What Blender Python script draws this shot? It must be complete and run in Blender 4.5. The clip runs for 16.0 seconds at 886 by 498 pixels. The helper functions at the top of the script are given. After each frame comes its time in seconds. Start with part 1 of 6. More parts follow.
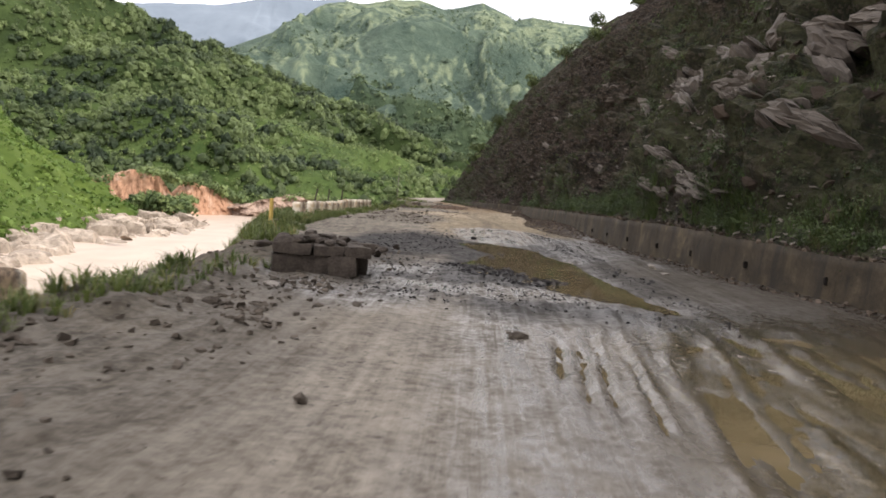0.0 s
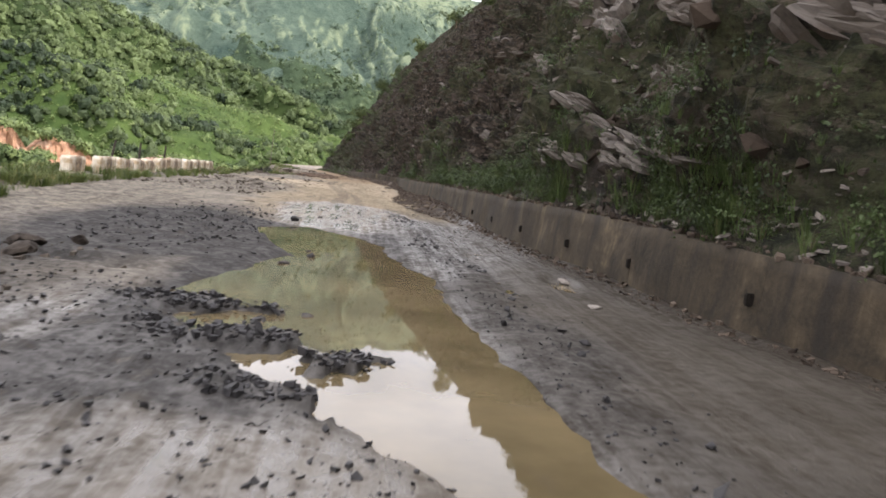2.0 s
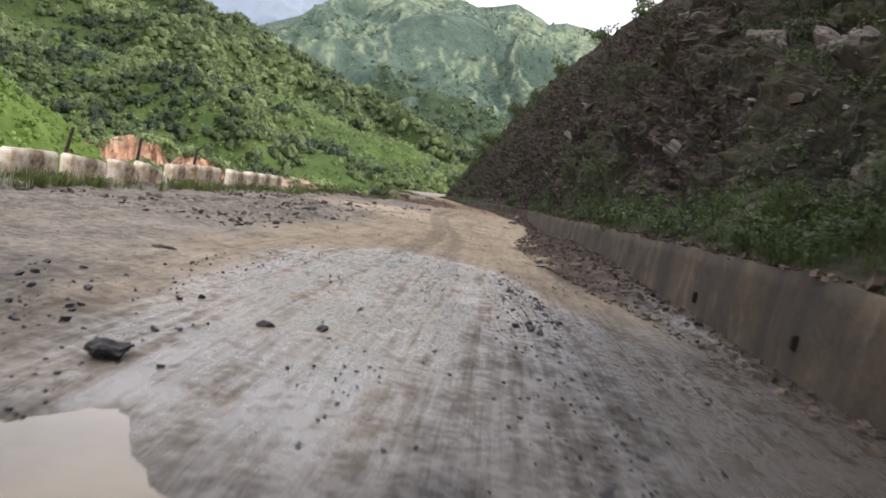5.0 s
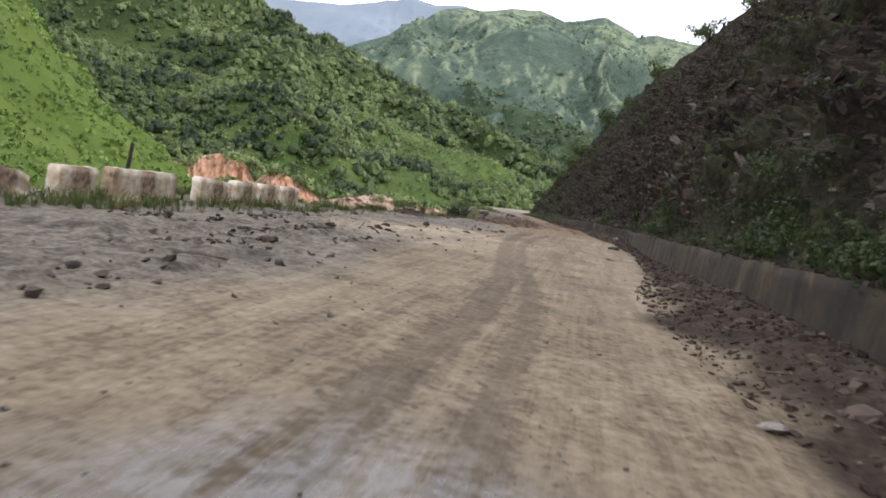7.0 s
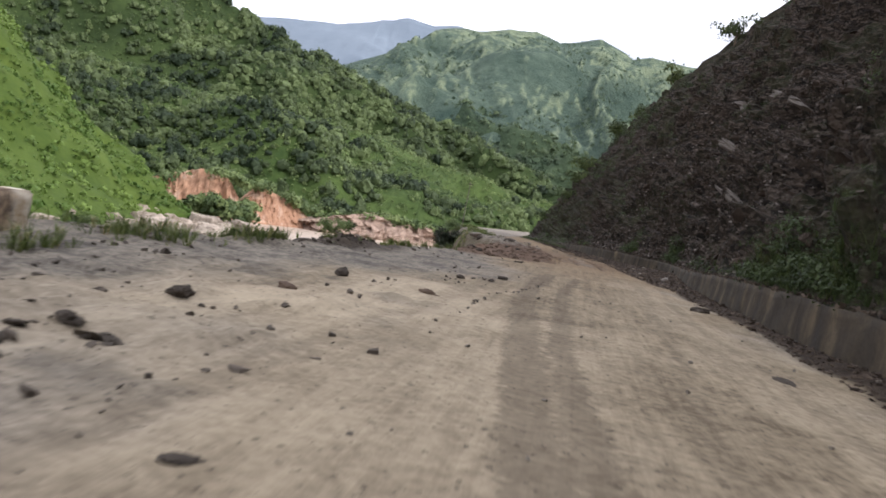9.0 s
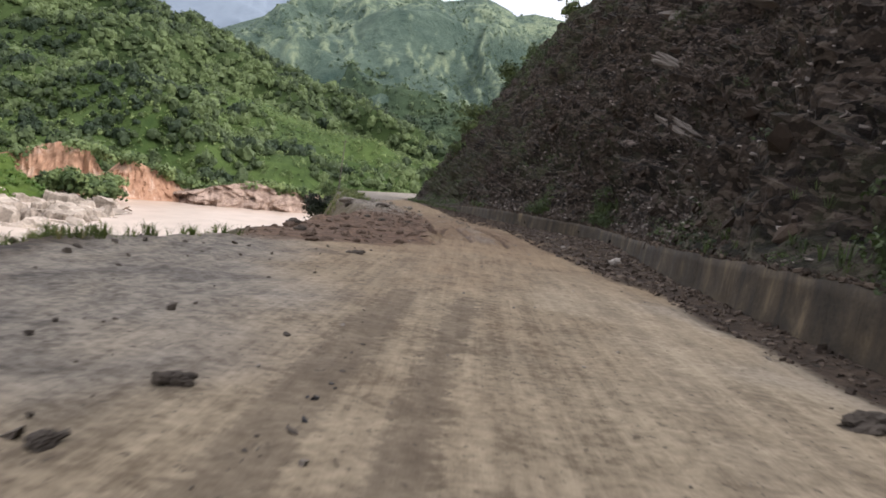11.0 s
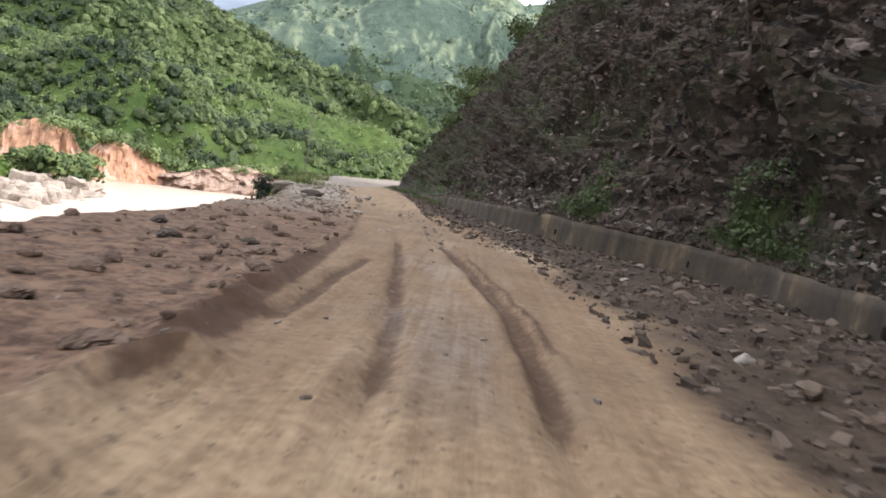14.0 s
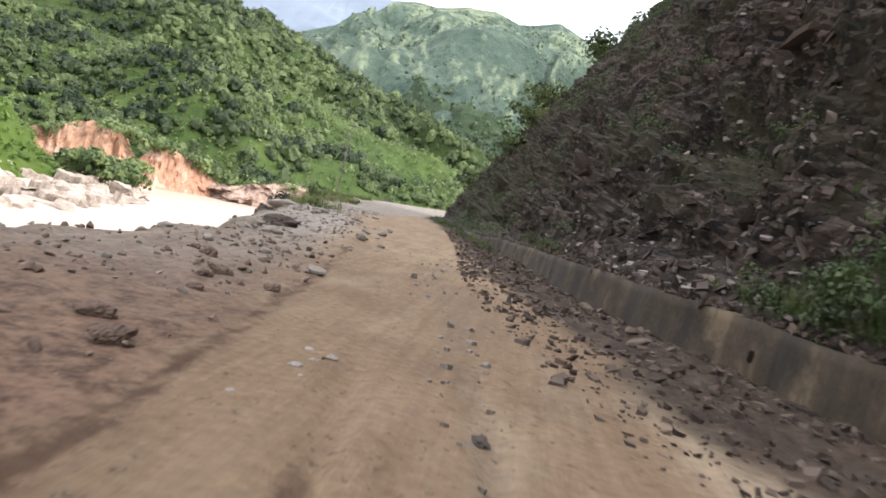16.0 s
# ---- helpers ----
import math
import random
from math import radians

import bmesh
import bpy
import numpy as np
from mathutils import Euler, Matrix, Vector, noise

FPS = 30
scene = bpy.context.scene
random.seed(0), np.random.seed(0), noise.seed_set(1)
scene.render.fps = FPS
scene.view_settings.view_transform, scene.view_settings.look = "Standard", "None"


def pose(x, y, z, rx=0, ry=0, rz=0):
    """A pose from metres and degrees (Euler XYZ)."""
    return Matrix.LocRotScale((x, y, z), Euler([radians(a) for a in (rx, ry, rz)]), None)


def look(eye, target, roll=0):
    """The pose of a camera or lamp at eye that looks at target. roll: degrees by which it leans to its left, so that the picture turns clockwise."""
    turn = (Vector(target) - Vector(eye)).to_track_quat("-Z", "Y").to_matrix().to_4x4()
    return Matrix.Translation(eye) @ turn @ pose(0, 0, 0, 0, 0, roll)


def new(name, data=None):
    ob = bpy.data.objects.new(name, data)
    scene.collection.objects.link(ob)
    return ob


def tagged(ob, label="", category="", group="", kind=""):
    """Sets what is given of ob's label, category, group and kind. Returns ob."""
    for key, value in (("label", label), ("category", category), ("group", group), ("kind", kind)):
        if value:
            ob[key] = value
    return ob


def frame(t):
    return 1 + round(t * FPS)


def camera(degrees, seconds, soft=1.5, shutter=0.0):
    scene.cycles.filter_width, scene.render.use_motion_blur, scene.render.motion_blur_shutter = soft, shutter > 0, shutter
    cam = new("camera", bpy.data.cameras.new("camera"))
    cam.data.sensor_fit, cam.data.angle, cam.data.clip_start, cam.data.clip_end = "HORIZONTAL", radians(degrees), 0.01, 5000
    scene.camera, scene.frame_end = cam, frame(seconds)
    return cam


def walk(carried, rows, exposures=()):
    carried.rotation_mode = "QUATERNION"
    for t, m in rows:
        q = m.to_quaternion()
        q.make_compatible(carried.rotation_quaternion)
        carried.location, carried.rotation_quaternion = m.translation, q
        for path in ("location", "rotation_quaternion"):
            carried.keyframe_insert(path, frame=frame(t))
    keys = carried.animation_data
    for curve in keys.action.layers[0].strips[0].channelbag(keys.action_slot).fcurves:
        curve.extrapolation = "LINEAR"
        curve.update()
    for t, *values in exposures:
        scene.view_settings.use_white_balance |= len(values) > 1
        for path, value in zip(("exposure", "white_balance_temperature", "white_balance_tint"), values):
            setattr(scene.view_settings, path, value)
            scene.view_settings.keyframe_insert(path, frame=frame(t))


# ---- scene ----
cam = camera(58.5, 16.0, 1.7, 0.24)

PATH = [
    (0.0, (0.061, 0.000, 1.803), (-0.338, 9.969, 1.127), 4.22),
    (0.5, (0.343, 2.828, 1.776), (0.299, 12.804, 1.087), 5.08),
    (1.0, (0.807, 5.731, 1.822), (1.089, 15.713, 1.303), 5.11),
    (1.5, (1.283, 8.480, 1.763), (2.008, 18.428, 1.043), 6.10),
    (2.0, (1.863, 11.324, 1.726), (2.936, 21.226, 0.835), 6.84),
    (2.5, (2.333, 14.115, 1.723), (3.339, 24.032, 0.920), 6.02),
    (3.0, (2.664, 17.202, 1.598), (3.549, 27.118, 0.654), 8.23),
    (3.5, (2.858, 20.021, 1.563), (3.454, 29.970, 0.749), 8.52),
    (4.0, (2.848, 23.092, 1.593), (3.102, 33.063, 0.877), 10.00),
    (4.5, (2.807, 25.929, 1.541), (2.726, 35.894, 0.712), 9.29),
    (5.0, (2.599, 29.011, 1.587), (2.053, 38.970, 0.866), 9.58),
    (5.2, (2.481, 30.262, 1.576), (1.783, 40.219, 0.969), 9.69),
    (7.3, (1.942, 45.348, 1.649), (0.198, 55.171, 0.957), 9.30),
    (7.5, (1.769, 47.200, 1.652), (-0.034, 57.017, 1.035), 9.40),
    (8.0, (1.050, 52.389, 1.641), (-0.789, 62.197, 0.983), 9.43),
    (8.5, (0.395, 57.354, 1.640), (-1.405, 67.168, 0.975), 9.85),
    (9.0, (-0.139, 62.750, 1.737), (-1.754, 72.609, 1.300), 9.87),
    (9.5, (-0.502, 67.795, 1.799), (-1.786, 77.698, 1.276), 9.55),
    (10.0, (-0.525, 72.902, 1.803), (-1.352, 82.846, 1.144), 9.74),
    (10.2, (-0.445, 74.797, 1.830), (-1.092, 84.754, 1.177), 9.33),
    (12.3, (0.516, 92.447, 1.729), (0.430, 102.409, 0.884), 5.75),
    (12.5, (0.564, 94.179, 1.749), (0.405, 104.138, 0.897), 5.42),
    (13.0, (0.615, 98.616, 1.762), (0.360, 108.592, 1.150), 6.92),
    (13.5, (0.729, 103.033, 1.728), (0.448, 113.000, 0.995), 6.84),
    (14.0, (0.792, 107.616, 1.647), (0.524, 117.574, 0.820), 8.48),
    (14.5, (0.876, 111.714, 1.632), (0.647, 121.682, 0.904), 9.37),
    (15.0, (0.827, 115.916, 1.679), (0.452, 125.888, 1.090), 9.87),
    (15.5, (0.496, 119.574, 1.731), (-0.170, 129.536, 1.222), 12.55),
    (16.0, (0.059, 123.355, 1.733), (-0.879, 133.292, 1.186), 12.90),
]
LIGHT = [(0.0, -0.44, 6450, 15.5), (1.0, -0.36, 6400, 15.5), (1.7, -0.12, 6300, 16), (2.4, 0.05, 6250, 16.5), (3.2, -0.08, 6200, 17), (4.2, -0.16, 6150, 17), (5.5, -0.36, 6150, 17), (7.5, -0.57, 6000, 16), (10.0, -0.73, 5950, 16.5), (12.4, -0.28, 6150, 16.5), (13.5, -0.08, 6050, 16), (14.2, 0.02, 6050, 16), (15.4, 0.08, 6020, 16), (16.0, 0.05, 6050, 16)]
walk(cam, [(t, look(eye, target, roll)) for t, eye, target, roll in PATH], LIGHT)


# ---- the world, the sun and the light ----
SUN_ELEVATION, SUN_AZIMUTH = 41.0, 98.0   # degrees; azimuth from ahead (+y) towards the right (+x)
world = bpy.data.worlds.new("sky")
scene.world = world
world.use_nodes = True
wn, wl = world.node_tree.nodes, world.node_tree.links
sky = wn.new("ShaderNodeTexSky")
sky.sky_type, sky.sun_disc = "NISHITA", False
sky.sun_elevation, sky.sun_rotation = radians(SUN_ELEVATION), radians(SUN_AZIMUTH)
sky.air_density, sky.dust_density, sky.altitude = 1.0, 2.0, 500
w_coord = wn.new("ShaderNodeTexCoord")
w_noise = wn.new("ShaderNodeTexNoise")
w_noise.inputs["Scale"].default_value, w_noise.inputs["Detail"].default_value = 2.2, 6
w_ramp = wn.new("ShaderNodeMapRange")
w_ramp.inputs["From Min"].default_value, w_ramp.inputs["From Max"].default_value = 0.20, 0.46
w_mix = wn.new("ShaderNodeMix")
w_mix.data_type = "RGBA"
w_mix.inputs["B"].default_value = (22.6, 22.5, 22.6, 1)
wl.new(w_coord.outputs["Generated"], w_noise.inputs["Vector"])
wl.new(w_noise.outputs["Fac"], w_ramp.inputs["Value"])
wl.new(w_ramp.outputs["Result"], w_mix.inputs["Factor"])
wl.new(sky.outputs["Color"], w_mix.inputs["A"])
wl.new(w_mix.outputs["Result"], wn["Background"].inputs["Color"])
wn["Background"].inputs["Strength"].default_value = 0.13

sun = new("sun", bpy.data.lights.new("sun", "SUN"))
sun.data.energy, sun.data.angle, sun.data.color = 5.0, radians(0.6), (1.0, 0.94, 0.84)
se, sa = radians(SUN_ELEVATION), radians(SUN_AZIMUTH)
sun.matrix_world = look((math.sin(sa) * math.cos(se) * 100, math.cos(sa) * math.cos(se) * 100, math.sin(se) * 100), (0, 0, 0))


# ---- noise and mesh helpers ----
def hash2(ix, iy, seed):
    h = (ix.astype(np.int64) * 374761393 + iy.astype(np.int64) * 668265263 + seed * 974711) & 0x7FFFFFFF
    h = ((h ^ (h >> 13)) * 1274126177) & 0x7FFFFFFF
    return ((h ^ (h >> 16)) & 0xFFFF) / 65535.0


def vnoise(x, y, seed=0):
    """Smooth noise from -1 to 1."""
    ix, iy = np.floor(x), np.floor(y)
    fx, fy = x - ix, y - iy
    fx, fy = fx * fx * (3 - 2 * fx), fy * fy * (3 - 2 * fy)
    a, b = hash2(ix, iy, seed), hash2(ix + 1, iy, seed)
    c, d = hash2(ix, iy + 1, seed), hash2(ix + 1, iy + 1, seed)
    return 2 * (a + (b - a) * fx + (c - a) * fy + (a - b - c + d) * fx * fy) - 1


def fbm(x, y, seed=0, octaves=4, gain=0.5):
    total, amp = 0.0, 1.0
    for k in range(octaves):
        total = total + amp * vnoise(x * 2.03 ** k + 17.3 * k, y * 2.03 ** k - 9.1 * k, seed + k)
        amp *= gain
    return total


def crumb(x, y, seed=0, octaves=4):
    """Noise turned off the axes, for fine ground relief."""
    return fbm(0.76 * x - 0.65 * y, 0.65 * x + 0.76 * y, seed, octaves, 0.55)


def cells(x, y, seed):
    """Broken blocks: a level for each cell of a crazed plane, the distance to its border, and a slant across it."""
    ix, iy = np.floor(x), np.floor(y)
    best, second = np.full(x.shape, 9.0), np.full(x.shape, 9.0)
    level, slant = np.zeros(x.shape), np.zeros(x.shape)
    for a in (-1, 0, 1):
        for b in (-1, 0, 1):
            cx, cy = ix + a, iy + b
            dx, dy = cx + hash2(cx, cy, seed) - x, cy + hash2(cx, cy, seed + 1) - y
            d = np.hypot(dx, dy)
            nearer = d < best
            second = np.where(nearer, best, np.minimum(second, d))
            level = np.where(nearer, hash2(cx, cy, seed + 2), level)
            slant = np.where(nearer, dx * (hash2(cx, cy, seed + 3) - 0.5) * 2 + dy * (hash2(cx, cy, seed + 4) - 0.5) * 2, slant)
            best = np.where(nearer, d, best)
    return level, second - best, slant


def ridged(x, y, seed, octaves=4, gain=0.5):
    """Sharp-crested folds, 0 to about 1."""
    total, amp, whole = 0.0, 1.0, 0.0
    for k in range(octaves):
        total = total + amp * (1 - np.abs(vnoise(x * 2.1 ** k + 5.7 * k, y * 2.1 ** k + 3.1 * k, seed + k)))
        whole, amp = whole + amp, amp * gain
    return total / whole


def smooth(a, b, v):
    t = np.clip((v - a) / (b - a), 0, 1)
    return t * t * (3 - 2 * t)


def table(rows):
    """A function of y through the rows (y, value)."""
    ys, vs = np.array(rows, float).T
    return lambda y: np.interp(y, ys, vs)


def mesh_of(name, verts, faces, material=None, smooth_faces=True):
    me = bpy.data.meshes.new(name)
    me.from_pydata(np.asarray(verts, float).tolist(), [], np.asarray(faces).tolist() if isinstance(faces, np.ndarray) else faces)
    if smooth_faces:
        me.shade_smooth()
    if material:
        me.materials.append(material)
    return me


def grid_faces(rows, cols):
    i = np.arange((rows - 1) * cols).reshape(rows - 1, cols)[:, :-1].ravel()
    return np.stack([i, i + 1, i + cols + 1, i + cols], 1)


def attribute(me, name, values):
    me.attributes.new(name, "FLOAT", "POINT").data.foreach_set("value", np.asarray(values, np.float32).ravel())


def part(name, bm, material, parent, label=""):
    me = bpy.data.meshes.new(name)
    bm.to_mesh(me)
    bm.free()
    me.materials.append(material)
    ob = new(name, me)
    ob.parent = parent
    return tagged(ob, label)


# ---- materials ----
def material(name, color, rough=0.9, spec=0.3):
    m = bpy.data.materials.new(name)
    m.use_nodes = True
    b = m.node_tree.nodes["Principled BSDF"]
    b.inputs["Base Color"].default_value = (*color, 1)
    b.inputs["Roughness"].default_value = rough
    b.inputs["Specular IOR Level"].default_value = spec
    return m


def node(m, kind, **inputs):
    n = m.node_tree.nodes.new(kind)
    for key, value in inputs.items():
        n.inputs[key.replace("_", " ")].default_value = value
    return n


def link(m, a, b):
    m.node_tree.links.new(a, b)


def bsdf(m):
    return m.node_tree.nodes["Principled BSDF"]


def coords(m, scale=(1, 1, 1), rotation=(0, 0, 0)):
    tc, mp = node(m, "ShaderNodeTexCoord"), node(m, "ShaderNodeMapping", Scale=scale, Rotation=rotation)
    link(m, tc.outputs["Object"], mp.inputs["Vector"])
    return mp.outputs["Vector"]


def noise_at(m, vector, scale, detail=5.0, roughness=0.6):
    n = node(m, "ShaderNodeTexNoise", Scale=scale, Detail=detail, Roughness=roughness)
    link(m, vector, n.inputs["Vector"])
    return n.outputs["Fac"]


def ramp(m, value, low, high, a=0.0, b=1.0):
    n = node(m, "ShaderNodeMapRange", From_Min=low, From_Max=high, To_Min=a, To_Max=b)
    link(m, value, n.inputs["Value"])
    return n.outputs["Result"]


def mix(m, factor, a, b):
    n = m.node_tree.nodes.new("ShaderNodeMix")
    n.data_type = "RGBA"
    for key, value in (("Factor", factor), ("A", a), ("B", b)):
        if isinstance(value, (tuple, float, int)):
            n.inputs[key].default_value = value if key == "Factor" else (*value, 1)
        else:
            link(m, value, n.inputs[key])
    return n.outputs["Result"]


def times(m, a, b, operation="MULTIPLY"):
    n = m.node_tree.nodes.new("ShaderNodeMath")
    free = operation == "ADDS"                 # a sum that may leave 0 to 1
    n.operation, n.use_clamp = ("ADD" if free else operation), not free and operation != "SUBTRACT"
    for socket, value in zip(n.inputs, (a, b)):
        if isinstance(value, (float, int)):
            socket.default_value = value
        else:
            link(m, value, socket)
    return n.outputs["Value"]


def field(m, name):
    n = m.node_tree.nodes.new("ShaderNodeAttribute")
    n.attribute_name = name
    return n.outputs["Fac"]


def bump(m, height, strength=0.5, distance=0.05):
    n = node(m, "ShaderNodeBump", Strength=strength, Distance=distance)
    link(m, height, n.inputs["Height"])
    link(m, n.outputs["Normal"], bsdf(m).inputs["Normal"])


def island_random(m):
    return m.node_tree.nodes.new("ShaderNodeNewGeometry").outputs["Random Per Island"]


def mottled(name, dark, light, scale=2.0, fine=25.0, rough=0.9, relief=0.4, distance=0.03, islands=0.0, spec=0.15):
    """A surface mottled at two scales, with relief."""
    m = material(name, light, rough, spec)
    v = coords(m)
    coarse, grain = noise_at(m, v, scale), noise_at(m, v, fine, 6, 0.7)
    fac = ramp(m, times(m, times(m, coarse, 0.6), times(m, grain, 0.4), "ADD"), 0.34, 0.66)
    if islands:
        fac = times(m, times(m, fac, 1 - islands), times(m, island_random(m), islands), "ADD")
    link(m, mix(m, fac, dark, light), bsdf(m).inputs["Base Color"])
    bump(m, grain, relief, distance)
    return m


# leaves let light through a little
# ---- the plan: lines along the road, as functions of y ----
EDGE = table([(-40, -7), (0, -6.6), (9, -6.0), (14, -5.6), (20, -5.6), (27, -7.5), (40, -10.5), (48, -12), (76, -12), (84, -9.4), (94, -8.4),
              (103, -6.4), (130, -6.6), (145, -7.4), (160, -11), (180, -15.6), (198, -18.0), (204, -20.2), (212, -22.6), (260, -26)])       # where the bank falls to the river
WALL = table([(-40, 10.5), (8, 9.0), (17.6, 8.1), (25, 7.2), (30, 6.9), (36, 6.45), (46, 6.2), (65, 6.0), (90, 5.8), (104, 5.8), (116, 6.5), (124, 6.9), (128, 6.5), (130, 5.7),
              (132.5, 4.7), (136, 3.9), (139, 2.9), (145, 1.5), (151, 0.7), (160, -0.8), (168, -2.2), (185, -5.2), (200, -8.3), (220, -10), (300, 30)])  # face of the retaining wall
WALL_TOP = table([(-40, 1.05), (18, 1.05), (28, 1.3), (55, 1.3), (70, 1.2), (95, 1.15), (107, 0.95), (122, 0.9), (132, 1.02), (145, 1.0), (160, 0.75), (175, 0.3), (230, 0.1)])
RIVER_Z = -15.0
MUD_EDGE = table([(100, -6.2), (103.5, -4.5), (105.8, -2.2), (109, -1.0), (111, -0.95), (115.5, -1.3), (118.5, -1.48), (121.6, -1.62), (127.7, -2.1), (136, -3.1), (150, -5.2), (157, -6.4), (170, -9.5)])
RUT_A = table([(108, 0.55), (113, 0.3), (117.7, 0.0), (121.5, -0.3), (124.5, -0.6), (130, -1.1), (150, -3.8)])
RUT_B = table([(108, 1.9), (113, 1.75), (118.5, 1.55), (123, 0.95), (127, 0.4), (132, -0.1), (150, -2.5)])


ISLANDS = ((0.75, 19.2, 0.75, 0.5), (0.2, 20.6, 0.8, 0.4), (1.75, 18.4, 0.35, 0.4), (1.3, 17.2, 0.5, 0.3))


def hollow(x, y):
    """Depth of the large flooded hole in the road, and of small ones round it."""
    left = np.interp(y, [14, 15.5, 18.5, 21, 23, 25, 26.5, 28.5, 30, 32, 34], [3.9, 2.6, 0.6, -0.7, -0.4, 0.1, 0.6, 0.0, -0.4, -0.5, 0.4])
    right = np.interp(y, [14, 15.5, 18.5, 21, 23, 25, 26.5, 28.5, 30, 32, 34], [4.0, 3.8, 3.45, 3.35, 3.2, 3.15, 3.1, 2.6, 2.4, 1.6, 0.5])
    inside = np.minimum(x - left, right - x)
    d = 0.22 * smooth(-0.5, 0.9, inside + 0.16 * fbm(x * 1.7, y * 1.2, 5)) * smooth(13.2, 15.0, y) * smooth(34.6, 32.6, y)
    # lumps of tarmac left standing in it
    for cx, cy, rx, ry in ISLANDS:
        r = np.hypot((x - cx) / rx, (y - cy) / ry) + 0.75 * fbm(x * 3.2, y * 3.2, 14, 3)
        d = d * (1 - 0.95 * smooth(1.0, 0.65, r))
    for cx, cy, rx, ry, depth in ((1.16, 9.2, 0.055, 2.6, 0.10), (1.36, 8.6, 0.05, 2.4, 0.09), (1.62, 8.8, 0.07, 2.9, 0.095), (1.95, 8.4, 0.06, 2.6, 0.09), (3.4, 7.0, 0.12, 3.0, 0.085), (4.4, 9.0, 0.14, 2.6, 0.085), (5.75, 25.9, 0.30, 1.0, 0.12),
                                  (-2.0, 22.7, 2.0, 0.4, 0.10), (5.0, 12.4, 0.6, 0.5, 0.08), (4.55, 25.4, 0.26, 1.5, 0.07), (4.7, 30.0, 0.35, 1.6, 0.07)):
        r = np.hypot((x - cx - 0.08 * (y - cy) * (rx < 0.2)) / rx, (y - cy) / ry) + np.where(rx < 0.1, 0.5 * np.abs(fbm(x * 5, y * 1.1, 18, 3)), 0.25 * fbm(x * 2.2, y * 1.6, 11, 3))
        d = np.maximum(d, depth * smooth(1.15, 0.6, r))
    film = smooth(0.05, 0.5, fbm((x - 0.16 * y) * 3.4, y * 0.34, 12, 4)) * smooth(0.6, 1.6, x - 0.08 * y) * smooth(5.4, 4.2, x) * smooth(14.5, 12.0, y)
    slurry = smooth(-0.42, 0.10, fbm((x - 0.16 * y) * 2.8, y * 0.30, 15, 4)) * smooth(1.15, 0.9, np.hypot((x - 4.25) / 2.9, (y - 8.9) / 4.3))
    return np.maximum(d, np.maximum(0.055 * film, 0.064 * slurry))


def rough_side(x, y):
    n = fbm(x * 0.4, y * 0.25, 8, 3)
    return smooth(0.3, 2.6, np.interp(y, [0, 14, 24, 48, 60, 65, 69, 75, 80, 85, 92, 104], [-1.3, -1.6, -1.0, -2.2, -1.4, -2.4, -4.6, -5.2, -5.2, -3.0, -1.6, -4.0]) - x + 0.9 * n) * smooth(108, 102, y)


